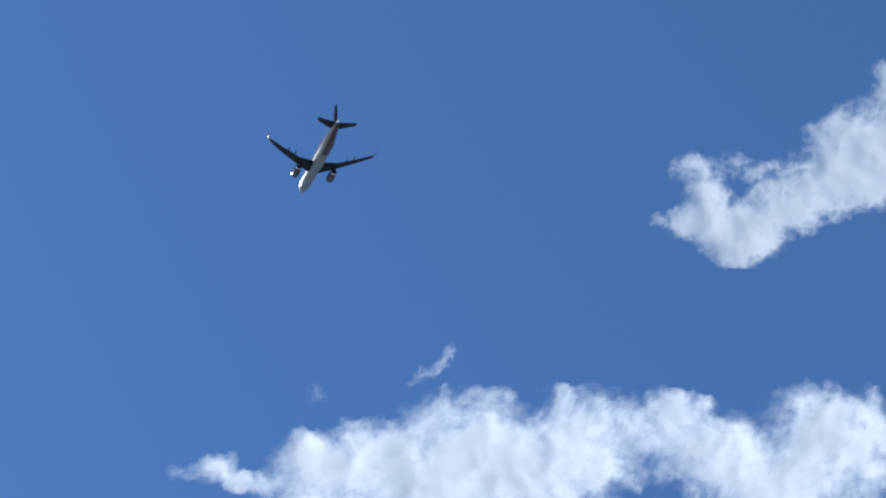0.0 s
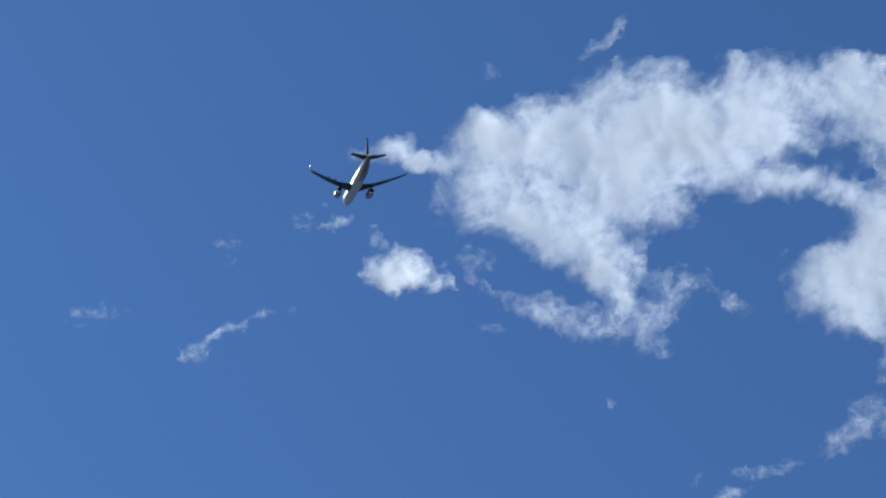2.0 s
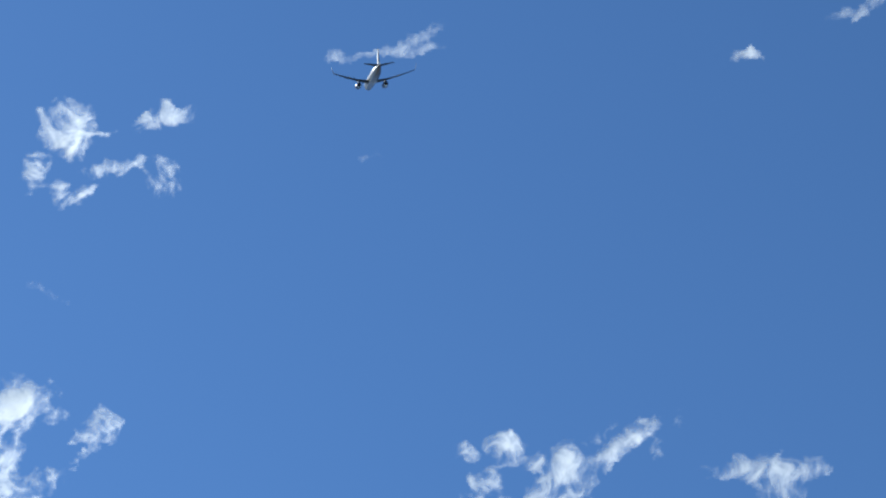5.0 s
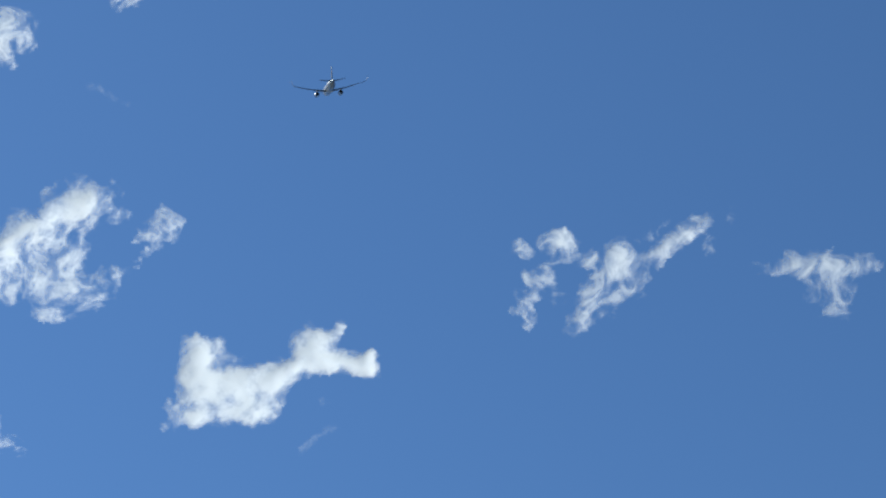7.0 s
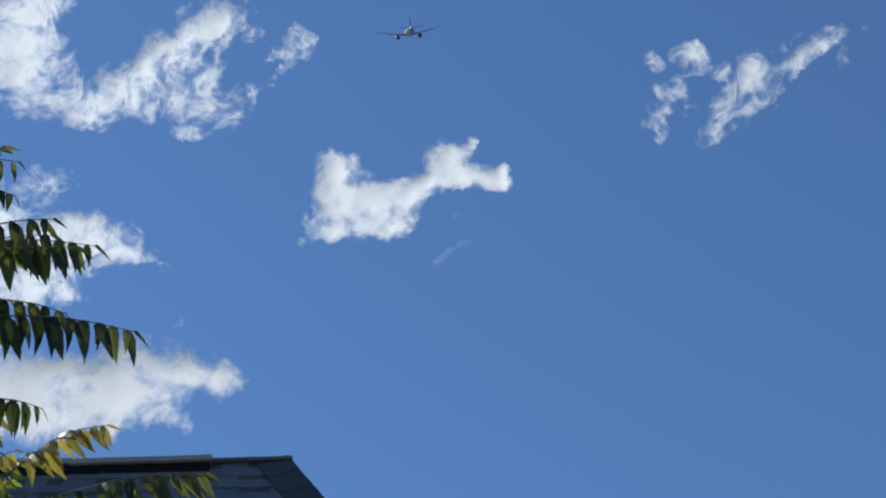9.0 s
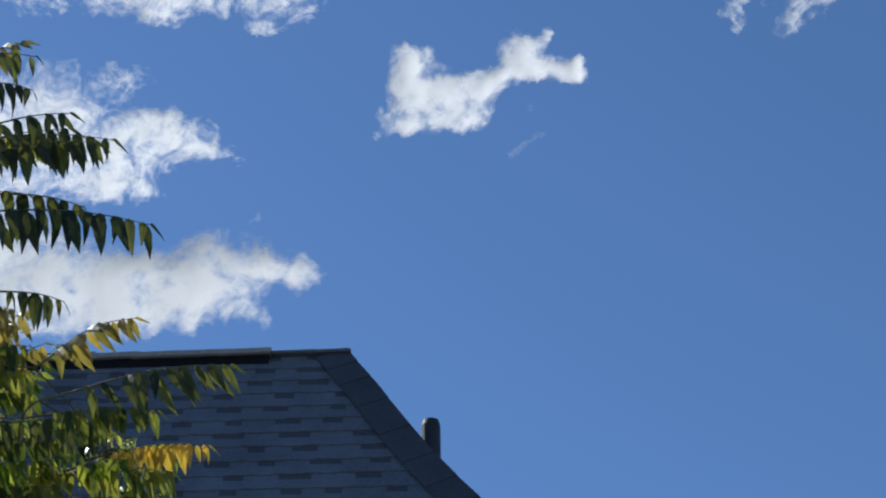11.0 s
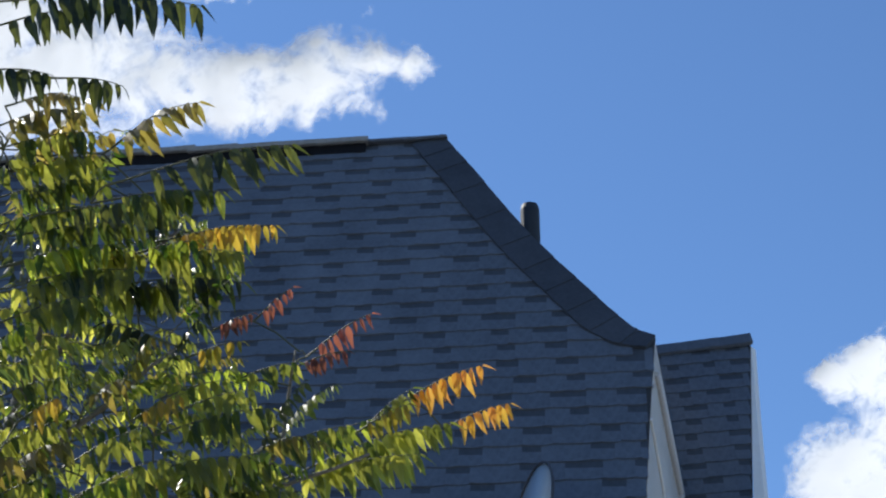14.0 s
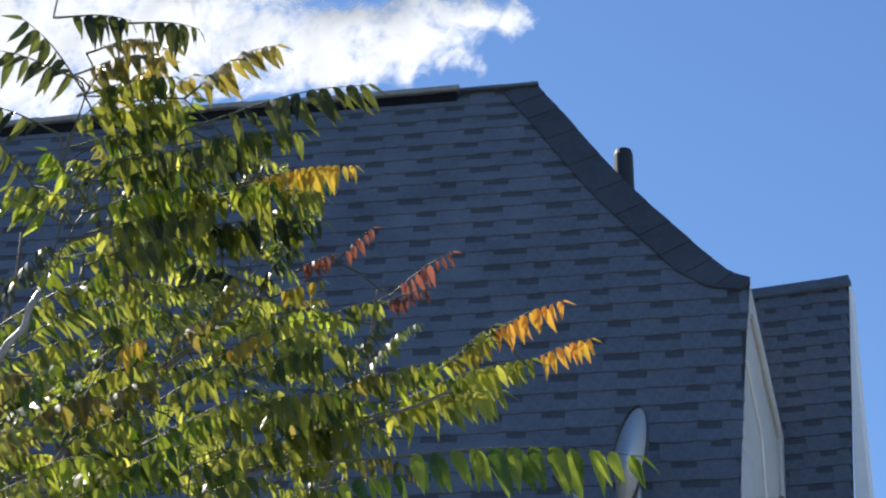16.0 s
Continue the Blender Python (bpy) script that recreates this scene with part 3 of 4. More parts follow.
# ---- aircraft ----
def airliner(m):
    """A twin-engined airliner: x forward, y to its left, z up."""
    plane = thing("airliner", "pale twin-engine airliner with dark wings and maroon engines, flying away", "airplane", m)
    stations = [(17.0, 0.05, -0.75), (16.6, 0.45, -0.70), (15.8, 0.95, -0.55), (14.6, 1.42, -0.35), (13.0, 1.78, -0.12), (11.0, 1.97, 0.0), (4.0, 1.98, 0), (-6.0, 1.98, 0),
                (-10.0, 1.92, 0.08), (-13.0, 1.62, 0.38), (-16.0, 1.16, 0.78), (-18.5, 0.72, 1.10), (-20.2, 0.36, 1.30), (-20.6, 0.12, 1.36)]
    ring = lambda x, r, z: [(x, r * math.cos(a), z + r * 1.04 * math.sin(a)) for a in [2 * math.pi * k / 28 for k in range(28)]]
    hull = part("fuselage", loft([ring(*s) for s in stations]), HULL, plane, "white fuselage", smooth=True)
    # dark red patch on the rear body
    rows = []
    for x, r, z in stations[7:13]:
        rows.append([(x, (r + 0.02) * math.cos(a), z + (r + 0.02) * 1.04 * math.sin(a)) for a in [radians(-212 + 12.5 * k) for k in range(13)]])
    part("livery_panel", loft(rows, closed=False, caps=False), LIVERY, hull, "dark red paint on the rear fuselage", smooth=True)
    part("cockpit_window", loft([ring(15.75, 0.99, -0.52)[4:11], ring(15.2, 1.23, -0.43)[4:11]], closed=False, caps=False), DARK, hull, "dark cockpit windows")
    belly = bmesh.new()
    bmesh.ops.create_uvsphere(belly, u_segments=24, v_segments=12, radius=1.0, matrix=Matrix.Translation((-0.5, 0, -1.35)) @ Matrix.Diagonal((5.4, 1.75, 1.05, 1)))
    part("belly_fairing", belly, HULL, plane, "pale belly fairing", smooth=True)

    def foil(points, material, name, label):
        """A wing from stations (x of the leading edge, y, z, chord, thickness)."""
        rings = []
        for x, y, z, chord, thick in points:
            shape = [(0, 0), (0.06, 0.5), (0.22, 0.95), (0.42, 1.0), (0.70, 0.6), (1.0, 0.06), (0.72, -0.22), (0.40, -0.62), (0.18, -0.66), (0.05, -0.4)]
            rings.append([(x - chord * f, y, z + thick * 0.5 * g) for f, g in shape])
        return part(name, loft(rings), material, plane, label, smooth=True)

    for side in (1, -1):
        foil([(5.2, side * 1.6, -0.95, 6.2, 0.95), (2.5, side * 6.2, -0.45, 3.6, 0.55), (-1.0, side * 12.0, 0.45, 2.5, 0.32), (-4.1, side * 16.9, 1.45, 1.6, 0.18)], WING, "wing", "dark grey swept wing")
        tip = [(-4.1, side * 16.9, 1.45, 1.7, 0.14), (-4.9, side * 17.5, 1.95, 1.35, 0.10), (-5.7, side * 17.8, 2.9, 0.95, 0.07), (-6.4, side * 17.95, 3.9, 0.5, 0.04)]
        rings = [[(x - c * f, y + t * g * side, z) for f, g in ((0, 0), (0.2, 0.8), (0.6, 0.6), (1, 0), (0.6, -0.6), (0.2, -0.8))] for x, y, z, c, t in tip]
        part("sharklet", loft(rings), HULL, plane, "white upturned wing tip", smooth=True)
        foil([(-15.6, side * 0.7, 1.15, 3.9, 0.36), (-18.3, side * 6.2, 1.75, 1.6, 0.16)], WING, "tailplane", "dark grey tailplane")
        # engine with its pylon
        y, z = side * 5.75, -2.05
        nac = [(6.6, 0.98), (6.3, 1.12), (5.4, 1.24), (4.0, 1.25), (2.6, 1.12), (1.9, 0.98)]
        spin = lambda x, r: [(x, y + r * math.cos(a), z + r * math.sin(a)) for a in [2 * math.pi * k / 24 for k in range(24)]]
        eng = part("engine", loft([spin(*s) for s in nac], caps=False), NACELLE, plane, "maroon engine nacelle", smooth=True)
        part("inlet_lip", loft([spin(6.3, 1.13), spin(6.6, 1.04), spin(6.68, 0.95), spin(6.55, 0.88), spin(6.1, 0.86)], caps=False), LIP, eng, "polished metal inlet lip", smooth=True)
        # black disc closes the duct and paints in its inner shade
        part("fan_duct_end", loft([spin(2.0, 0.97), spin(1.96, 0.95)]), DARK, eng, "black disc painted as the shaded duct opening")
        # polished rim added so that the sun glints at the engine
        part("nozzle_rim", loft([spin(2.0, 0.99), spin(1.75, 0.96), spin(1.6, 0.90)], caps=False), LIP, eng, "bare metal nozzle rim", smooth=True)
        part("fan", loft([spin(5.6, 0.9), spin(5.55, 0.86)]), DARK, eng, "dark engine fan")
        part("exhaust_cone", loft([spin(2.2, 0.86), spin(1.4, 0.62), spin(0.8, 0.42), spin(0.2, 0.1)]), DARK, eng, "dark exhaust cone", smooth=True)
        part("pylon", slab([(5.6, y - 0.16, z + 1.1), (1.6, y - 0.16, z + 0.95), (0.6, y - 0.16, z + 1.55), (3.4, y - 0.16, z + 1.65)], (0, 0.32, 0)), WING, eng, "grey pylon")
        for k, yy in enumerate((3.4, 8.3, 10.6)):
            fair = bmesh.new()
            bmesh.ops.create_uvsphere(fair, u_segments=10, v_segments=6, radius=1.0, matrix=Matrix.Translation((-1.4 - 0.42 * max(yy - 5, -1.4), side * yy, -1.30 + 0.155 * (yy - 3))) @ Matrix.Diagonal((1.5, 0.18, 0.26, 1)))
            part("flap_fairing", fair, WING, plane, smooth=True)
    # polished end piece added for a sun glint at the tail
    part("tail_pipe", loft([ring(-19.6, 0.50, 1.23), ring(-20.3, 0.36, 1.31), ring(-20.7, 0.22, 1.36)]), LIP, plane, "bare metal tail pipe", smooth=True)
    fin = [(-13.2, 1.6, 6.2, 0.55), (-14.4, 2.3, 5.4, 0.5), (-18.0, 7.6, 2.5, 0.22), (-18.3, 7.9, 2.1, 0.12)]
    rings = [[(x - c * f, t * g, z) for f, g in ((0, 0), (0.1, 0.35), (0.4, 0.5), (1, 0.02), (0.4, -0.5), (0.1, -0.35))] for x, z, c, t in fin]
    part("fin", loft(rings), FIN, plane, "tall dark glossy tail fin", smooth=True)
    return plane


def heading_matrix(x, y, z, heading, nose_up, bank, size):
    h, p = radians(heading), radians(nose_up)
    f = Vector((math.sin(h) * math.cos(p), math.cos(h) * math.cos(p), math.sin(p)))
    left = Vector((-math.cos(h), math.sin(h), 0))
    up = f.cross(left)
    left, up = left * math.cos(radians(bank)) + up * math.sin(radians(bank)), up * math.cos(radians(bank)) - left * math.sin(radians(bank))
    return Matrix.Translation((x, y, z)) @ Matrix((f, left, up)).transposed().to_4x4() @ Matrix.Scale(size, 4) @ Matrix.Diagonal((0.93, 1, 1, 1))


# under half size, shortened and placed to fit the camera's view
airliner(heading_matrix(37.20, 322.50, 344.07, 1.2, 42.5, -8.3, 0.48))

# ---- house ----
SLOPE = radians(68)
RIDGE = 8.60
house = thing("house", "house with a steep dark blue-grey shingled roof and white trim", "house", pose(0.105, 10.446, 0, 0, 0, -6.0))


def on_roof(u, s, lift=0.0):
    """A point of the front roof slope: u along the ridge, s up the slope from the ridge, lift out of the slope."""
    return Vector((u, s * math.cos(SLOPE) - lift * math.sin(SLOPE), RIDGE + s * math.sin(SLOPE) + lift * math.cos(SLOPE)))


HIP = [(0.0, 0.0), (0.10, -0.20), (0.215, -0.416), (0.39, -0.78), (0.573, -1.136), (0.74, -1.42), (0.90, -1.672), (1.04, -1.90), (1.177, -2.095), (1.293, -2.167)]
EDGE = HIP + [(1.247, -2.64), (1.146, -3.82), (1.05, -5.20)]
front = [on_roof(-6.0, 0), *[on_roof(*p) for p in EDGE], on_roof(-6.0, -5.2)]
roof = part("roof", slab(front, (0, 5.5, 0)), FELT, house, "steep shingled roof with a flared hip")
part("wall", block(-5.9, 0.92, -1.75, 3.4, 0.0, 3.79), SIDING, house, "grey clapboard wall")


def edge_u(s):
    for (ua, sa), (ub, sb) in zip(EDGE, EDGE[1:]):
        if sb <= s <= sa:
            return ua + (ub - ua) * (sa - s) / max(sa - sb, 1e-6)
    return EDGE[-1][0]


# the main slope's shingles: courses of thick and thin tabs
COURSE = 0.140


def tab(width, banded, thick=0.0185, length=0.205, band=0.092):
    """One shingle tab, hung from its upper edge; x along the course, y up the slope, z out of it. The thin ones carry a
    dark band of granules at the top, which also paints in the shadow under the next course.
    """
    bm = bmesh.new()
    w = width / 2 + 0.0004
    rise = lambda y: 0.003 + (thick - 0.003) * (1 - y / length)
    # the lower edge sags between its corners
    sag = [(-w, 0.008), (-w * 0.55, 0.001), (w * 0.35, -0.002), (w, 0.006)]
    low = [bm.verts.new((x, y, 0)) for x, y in sag]
    lip = [bm.verts.new((x, y, thick * (1 - 0.05 * k))) for k, (x, y) in enumerate(sag)]
    mid = [bm.verts.new((-w, band, rise(band))), bm.verts.new((w, band * 0.94, rise(band)))]
    end = [bm.verts.new((-w, length, 0.003)), bm.verts.new((w, length, 0.003))]
    bm.faces.new((*lip, mid[1], mid[0]))
    upper = bm.faces.new((mid[0], mid[1], end[1], end[0]))
    upper.material_index = 1 if banded else 0
    for k in range(3):
        butt = bm.faces.new((low[k], low[k + 1], lip[k + 1], lip[k]))
        butt.material_index = 0
    bm.faces.new((low[3], end[1], mid[1], lip[3]))
    bm.faces.new((low[0], lip[0], mid[0], end[0]))
    return bm


def mesh_of(name, bm, *materials):
    me = bpy.data.meshes.new(name)
    bm.to_mesh(me)
    bm.free()
    for material in materials:
        me.materials.append(material)
    return me


BASIS = Matrix((Vector((1, 0, 0)), on_roof(0, 1) - on_roof(0, 0), on_roof(0, 0, 1) - on_roof(0, 0))).transposed().to_4x4()


def roof_courses(parent, left, edge, rows, s_top, lift, single, basis, origin, widths, exposure=COURSE):
    """Lays the courses from s_top downwards; those that single() picks are objects of their own, the rest one mesh."""
    rng = random.Random(11)
    meshes = {(w, k): mesh_of("shingle", tab(w * (0.80 if k == 0 else 1.05), k == 0, 0.0170 + 0.0030 * k), SHINGLE, SHINGLE_BAND) for w in widths for k in (0, 1)}
    rest = bmesh.new()
    for r in range(rows):
        s = s_top - exposure * (r + 1)
        u = left(s) - rng.random() * 0.2
        end = min(edge(s + 0.07), edge(s + 0.20))
        k = rng.randrange(2)
        while u < end - 0.03:
            w = rng.choice(widths)
            k = 1 - k
            name = w
            w *= 0.80 if k == 0 else 1.05
            mid = u + w / 2
            m = Matrix.Translation(origin) @ basis @ Matrix.Translation((mid, s + 0.004 * math.sin(mid * 3.1 + r * 1.7) + rng.uniform(-0.0016, 0.0016), lift + rng.uniform(0, 0.0015))) @ Matrix.Rotation(rng.uniform(-0.005, 0.005), 4, "Z")
            if u + w > end:
                bm = tab(max(end - u, 0.03), k == 0)
                bm.transform(Matrix.Translation(origin) @ basis @ Matrix.Translation(((u + end) / 2, s, lift)))
                me = mesh_of("cut", bm, SHINGLE_REST, SHINGLE_BAND)
                rest.from_mesh(me)
                bpy.data.meshes.remove(me)
            elif single(mid, s):
                ob = new("shingle", meshes[name, k])
                ob.parent = parent
                ob.matrix_basis = m
            else:
                me = meshes[name, k].copy()
                me.transform(m)
                rest.from_mesh(me)
                bpy.data.meshes.remove(me)
            u += w
    ob = part("shingles", rest, [SHINGLE_REST, SHINGLE_BAND], parent, "courses of blue-grey asphalt shingles")
    ob["kind"] = "stuff"


SHINGLE_REST, n_, l_, b_ = shader("asphalt_shingle_courses")
geo_ = n_.new("ShaderNodeNewGeometry")
f_ = math_node(n_, l_, "ADD", math_node(n_, l_, "MULTIPLY", noise_node(n_, l_, 3.0), 0.6), math_node(n_, l_, "MULTIPLY", noise_node(n_, l_, 42.0, 4.0), 0.4))
f_ = math_node(n_, l_, "ADD", f_, math_node(n_, l_, "MULTIPLY", math_node(n_, l_, "SUBTRACT", geo_.outputs["Random Per Island"], 0.5), 0.05))
l_.new(ramp(n_, l_, f_, [(0.3, SLATE[0]), (0.7, SLATE[1])]), b_.inputs["Base Color"])
b_.inputs["Roughness"].default_value = 0.92
bump(n_, l_, b_, noise_node(n_, l_, 60.0, 4.0), 0.6, 0.003)

# pipe, trim and the wing behind
part("vent_pipe", tube([(0.53, 0.86, 7.2), (0.53, 0.86, 8.525), (0.53, 0.86, 8.565)], [0.067, 0.067, 0.058], 20), PIPE, house, "dark round vent pipe", smooth=False)
part("pipe_collar", tube([(0.53, 0.86, 7.4), (0.53, 0.86, 7.80)], [0.14, 0.075], 16), PIPE, house, "dark pipe flashing")

G0, G1, G2 = (1.349, 1.449, 7.65), (1.466, 0.936, 6.38), (1.442, 0.739, 5.893)
F0, F1, F2 = (1.292, -0.817, 6.578), (1.247, -0.989, 6.151), (1.146, -1.432, 5.056)


def strip(front, back):
    bm = bmesh.new()
    a, b = [bm.verts.new(p) for p in front], [bm.verts.new(p) for p in back]
    for k in range(len(a) - 1):
        bm.faces.new((a[k], a[k + 1], b[k + 1], b[k]))
    bmesh.ops.solidify(bm, geom=bm.faces[:], thickness=0.02)
    return bm


cheek = part("side_cheek", strip([F0, F1, F2], [G0, G1, G2]), TRIM, house, "white painted side cheek")
part("inset_panel", slab([(1.176, -1.352, 5.368), (1.22, -1.001, 5.418), (1.232, -0.851, 5.279), (1.151, -1.446, 5.05)], (0.004, 0.006, 0.0)), TRIM_WARM, cheek, "beige inset panel")
part("rake_moulding", tube([(1.284, -0.831, 6.367), (1.342, -0.241, 6.292), (1.413, 0.424, 6.175), (1.397, 0.356, 5.745)], [0.016, 0.022, 0.026, 0.026], 8), TRIM_WARM, cheek, "grey moulding")
part("inner_moulding", tube([(1.236, -1.073, 5.975), (1.295, -0.51, 5.786), (1.295, -0.391, 5.457)], [0.008, 0.010, 0.010], 8), TRIM, cheek, "thin white moulding")
part("dark_edge", tube([G0, G1, G2], [0.012, 0.014, 0.014], 6), FELT, cheek, "dark drip edge")

WING_TL, WING_TR, WING_R1, WING_BR = (1.342, 1.456, 7.667), (2.015, 1.476, 7.717), (1.958, 1.19, 7.007), (1.85, 0.729, 5.867)
down = (Vector(WING_BR) - Vector(WING_TR))
wing_bl = Vector(WING_TL) + down * 2.2
wing_br = Vector(WING_TR) + down * 2.2
rear = part("rear_roof", slab([WING_TL, WING_TR, wing_br, wing_bl], (0.04, 3.0, 0)), FELT, house, "rear roof slope with dark shingles")
across = (Vector(WING_TR) - Vector(WING_TL)).normalized()
upw = -(wing_bl - Vector(WING_TL)).normalized()
upw = (upw - across * upw.dot(across)).normalized()
WBASIS = Matrix((across, upw, across.cross(upw))).transposed().to_4x4()
span_w = (Vector(WING_TR) - Vector(WING_TL)).length
skew = down.dot(across) / -down.dot(upw)
roof_courses(rear, lambda s: -skew * s, lambda s: span_w - skew * (s - 0.07), 20, -0.02, 0.002, lambda u, s: True, WBASIS, Vector(WING_TL), (0.10, 0.13, 0.16, 0.20))
for k in range(3):
    a = Vector(WING_TL) + across * (span_w * k / 3 - 0.02)
    bm = block(0, span_w / 3 + 0.03, -0.045, 0.05, 0.012, 0.034 + 0.006 * k, 0.004)
    part("ridge_cap", bm, SHINGLE, rear, m=Matrix.Translation(a) @ WBASIS @ pose(0, 0, 0.004, 0, -1.6, 1.2 * k))
T0, T1, TB, TR0, TR1 = (2.02, 1.465, 7.689), (1.987, 1.189, 7.005), (1.944, 0.727, 5.861), (2.008, 1.47, 7.70), (1.856, 0.727, 5.865)
part("corner_board", slab([TR0, T0, T1, TB, TR1], (0.03, 0.05, 0)), TRIM, rear, "white corner board")

# hip caps follow the flared edge
def along(f):
    x = f * (len(HIP) - 1)
    i = min(int(x), len(HIP) - 2)
    a, b = Vector(HIP[i]), Vector(HIP[i + 1])
    p0, p1 = Vector(HIP[max(i - 1, 0)]), Vector(HIP[min(i + 2, len(HIP) - 1)])
    t = x - i
    d = (b - p0).normalized().lerp((p1 - a).normalized(), t).normalized()
    return a.lerp(b, t), d


CAPS = 11
for k in range(CAPS):
    bm = bmesh.new()
    grid = []
    for j in range(5):
        f = min((k - 0.12 + 1.12 * j / 4) / CAPS, 1.0) if k else j / 4 / CAPS
        p, d = along(max(f, 0.0))
        inward = Vector((d.y, -d.x))
        wide = 0.215 - 0.11 * max(0.0, f - 0.80) / 0.20
        high = 0.031 + 0.006 * j / 4
        q = p + inward * wide
        o = p - inward * 0.004
        grid.append([bm.verts.new(on_roof(*v, h) - on_roof(0, 0)) for v, h in ((q, 0.004), (q, high), (o, high), (o, -0.03))])
    for ga, gb in zip(grid, grid[1:]):
        for i in range(3):
            bm.faces.new((ga[i], gb[i], gb[i + 1], ga[i + 1]))
    bm.faces.new(grid[-1])
    bm.faces.new(grid[0][::-1])
    bmesh.ops.recalc_face_normals(bm, faces=bm.faces[:])
    part("hip_cap", bm, SHINGLE_CAP, roof, m=Matrix.Translation(on_roof(0, 0)))

# ridge caps, the left run lifted off its bed, its sunlit look painted on
rng = random.Random(5)
u = -6.02
while u < -0.02:
    raised = u < -0.67
    long = min(0.31, 0.0 - u)
    cap = block(0, long + 0.04, -0.085 if not raised else -0.115, 0.30, 0.010 if raised else 0.020, 0.046 if raised else 0.040, 0.005)
    lift = (-0.066 + 0.010 * rng.random()) if raised else -0.064
    part("ridge_cap", cap, SUNLIT_CAP if raised else SHINGLE, roof, m=Matrix.Translation(on_roof(u, 0.0, 0.0)) @ pose(0, 0, lift, 8, rng.uniform(-1.2, 0.6) - (0.8 if raised else 0), rng.uniform(-0.8, 0.8)))
    u += 0.31 * 0.93
# black block stands in for the shade beneath the lifted caps
part("ridge_gap", block(-5.9, -0.50, -0.078, 0.20, RIDGE - 0.128, RIDGE - 0.054), DARK, roof, "black strip painted as shade under the lifted ridge caps")


# ---- satellite dish on the slope ----
def facing(at, normal):
    z = Vector(normal).normalized()
    x = Vector((0, 0, 1)).cross(z).normalized()
    return Matrix.Translation(at) @ Matrix((x, z.cross(x), z)).transposed().to_4x4()


def satellite_dish(m):
    dish = thing("satellite_dish", "grey oval satellite dish seen edge-on, fixed to the roof", "satellite dish", m)
    rings = []
    for k in range(9):
        f = k / 8
        rings.append([(0.25 * f * math.cos(a), 0.30 * f * math.sin(a) + 0.0, 0.028 * f * f) for a in [2 * math.pi * j / 40 for j in range(40)]])
    bm = loft(rings[1:], caps=False)
    bmesh.ops.holes_fill(bm, edges=bm.edges[:], sides=0)
    bmesh.ops.contextual_create(bm, geom=[e for e in bm.edges if e.is_boundary and e.verts[0].co.length < 0.1])
    bmesh.ops.solidify(bm, geom=bm.faces[:], thickness=0.006)
    part("reflector", bm, DISH, dish, "pale grey reflector", smooth=True)
    part("rim", tube([(0.252 * math.cos(a), 0.302 * math.sin(a), 0.030) for a in [2 * math.pi * j / 40 for j in range(41)]], [0.008] * 41, 6), DISH_RIM, dish, "dark rim")
    into = m.inverted()
    hub = m @ Vector((0, -0.05, -0.01))
    part("mast", tube([into @ (hub + Vector(p)) for p in ((0, 0, 0), (0.02, 0.06, -0.08), (0.01, 0.09, -0.30), (0.0, 0.02, -0.40))], [0.02] * 4, 10), STEEL, dish, "steel mast")
    part("feed_arm", tube([(0, -0.28, 0.03), (0, -0.30, 0.20), (0, -0.22, 0.36)], [0.010, 0.010, 0.010], 8), STEEL, dish, "thin feed arm")
    part("feed_horn", tube([(0, -0.23, 0.34), (0, -0.17, 0.40)], [0.028, 0.022], 12), DISH_RIM, dish, "small dark receiver")
    return dish


# ---- tree with feathered leaves ----
tree = thing("tree", "slender tree with feathered green leaves turning yellow and orange", "tree", pose(-1.45, 4.6, 0))
T_BASE = Vector((-1.45, 4.6, 0))


def leaflet(bm, root, along, face, length, width):
    """One pointed leaflet folded along its midrib, drooping to its tip."""
    side = face.cross(along).normalized()
    mid, left, right = [], [], []
    for f, w in ((0.0, 0.14), (0.13, 0.82), (0.32, 1.0), (0.66, 0.60), (1.0, 0.0)):
        c = root + along * (length * f) - face * (length * 0.22 * f * f)
        mid.append(bm.verts.new(c))
        if w:
            left.append(bm.verts.new(c + side * (width * w * 0.5) + face * (width * 0.14 * w)))
            right.append(bm.verts.new(c - side * (width * w * 0.5) + face * (width * 0.14 * w)))
    for k in range(3):
        bm.faces.new((mid[k], mid[k + 1], left[k + 1], left[k]))
        bm.faces.new((mid[k], right[k], right[k + 1], mid[k + 1]))
    bm.faces.new((mid[3], mid[4], left[3]))
    bm.faces.new((mid[3], right[3], mid[4]))


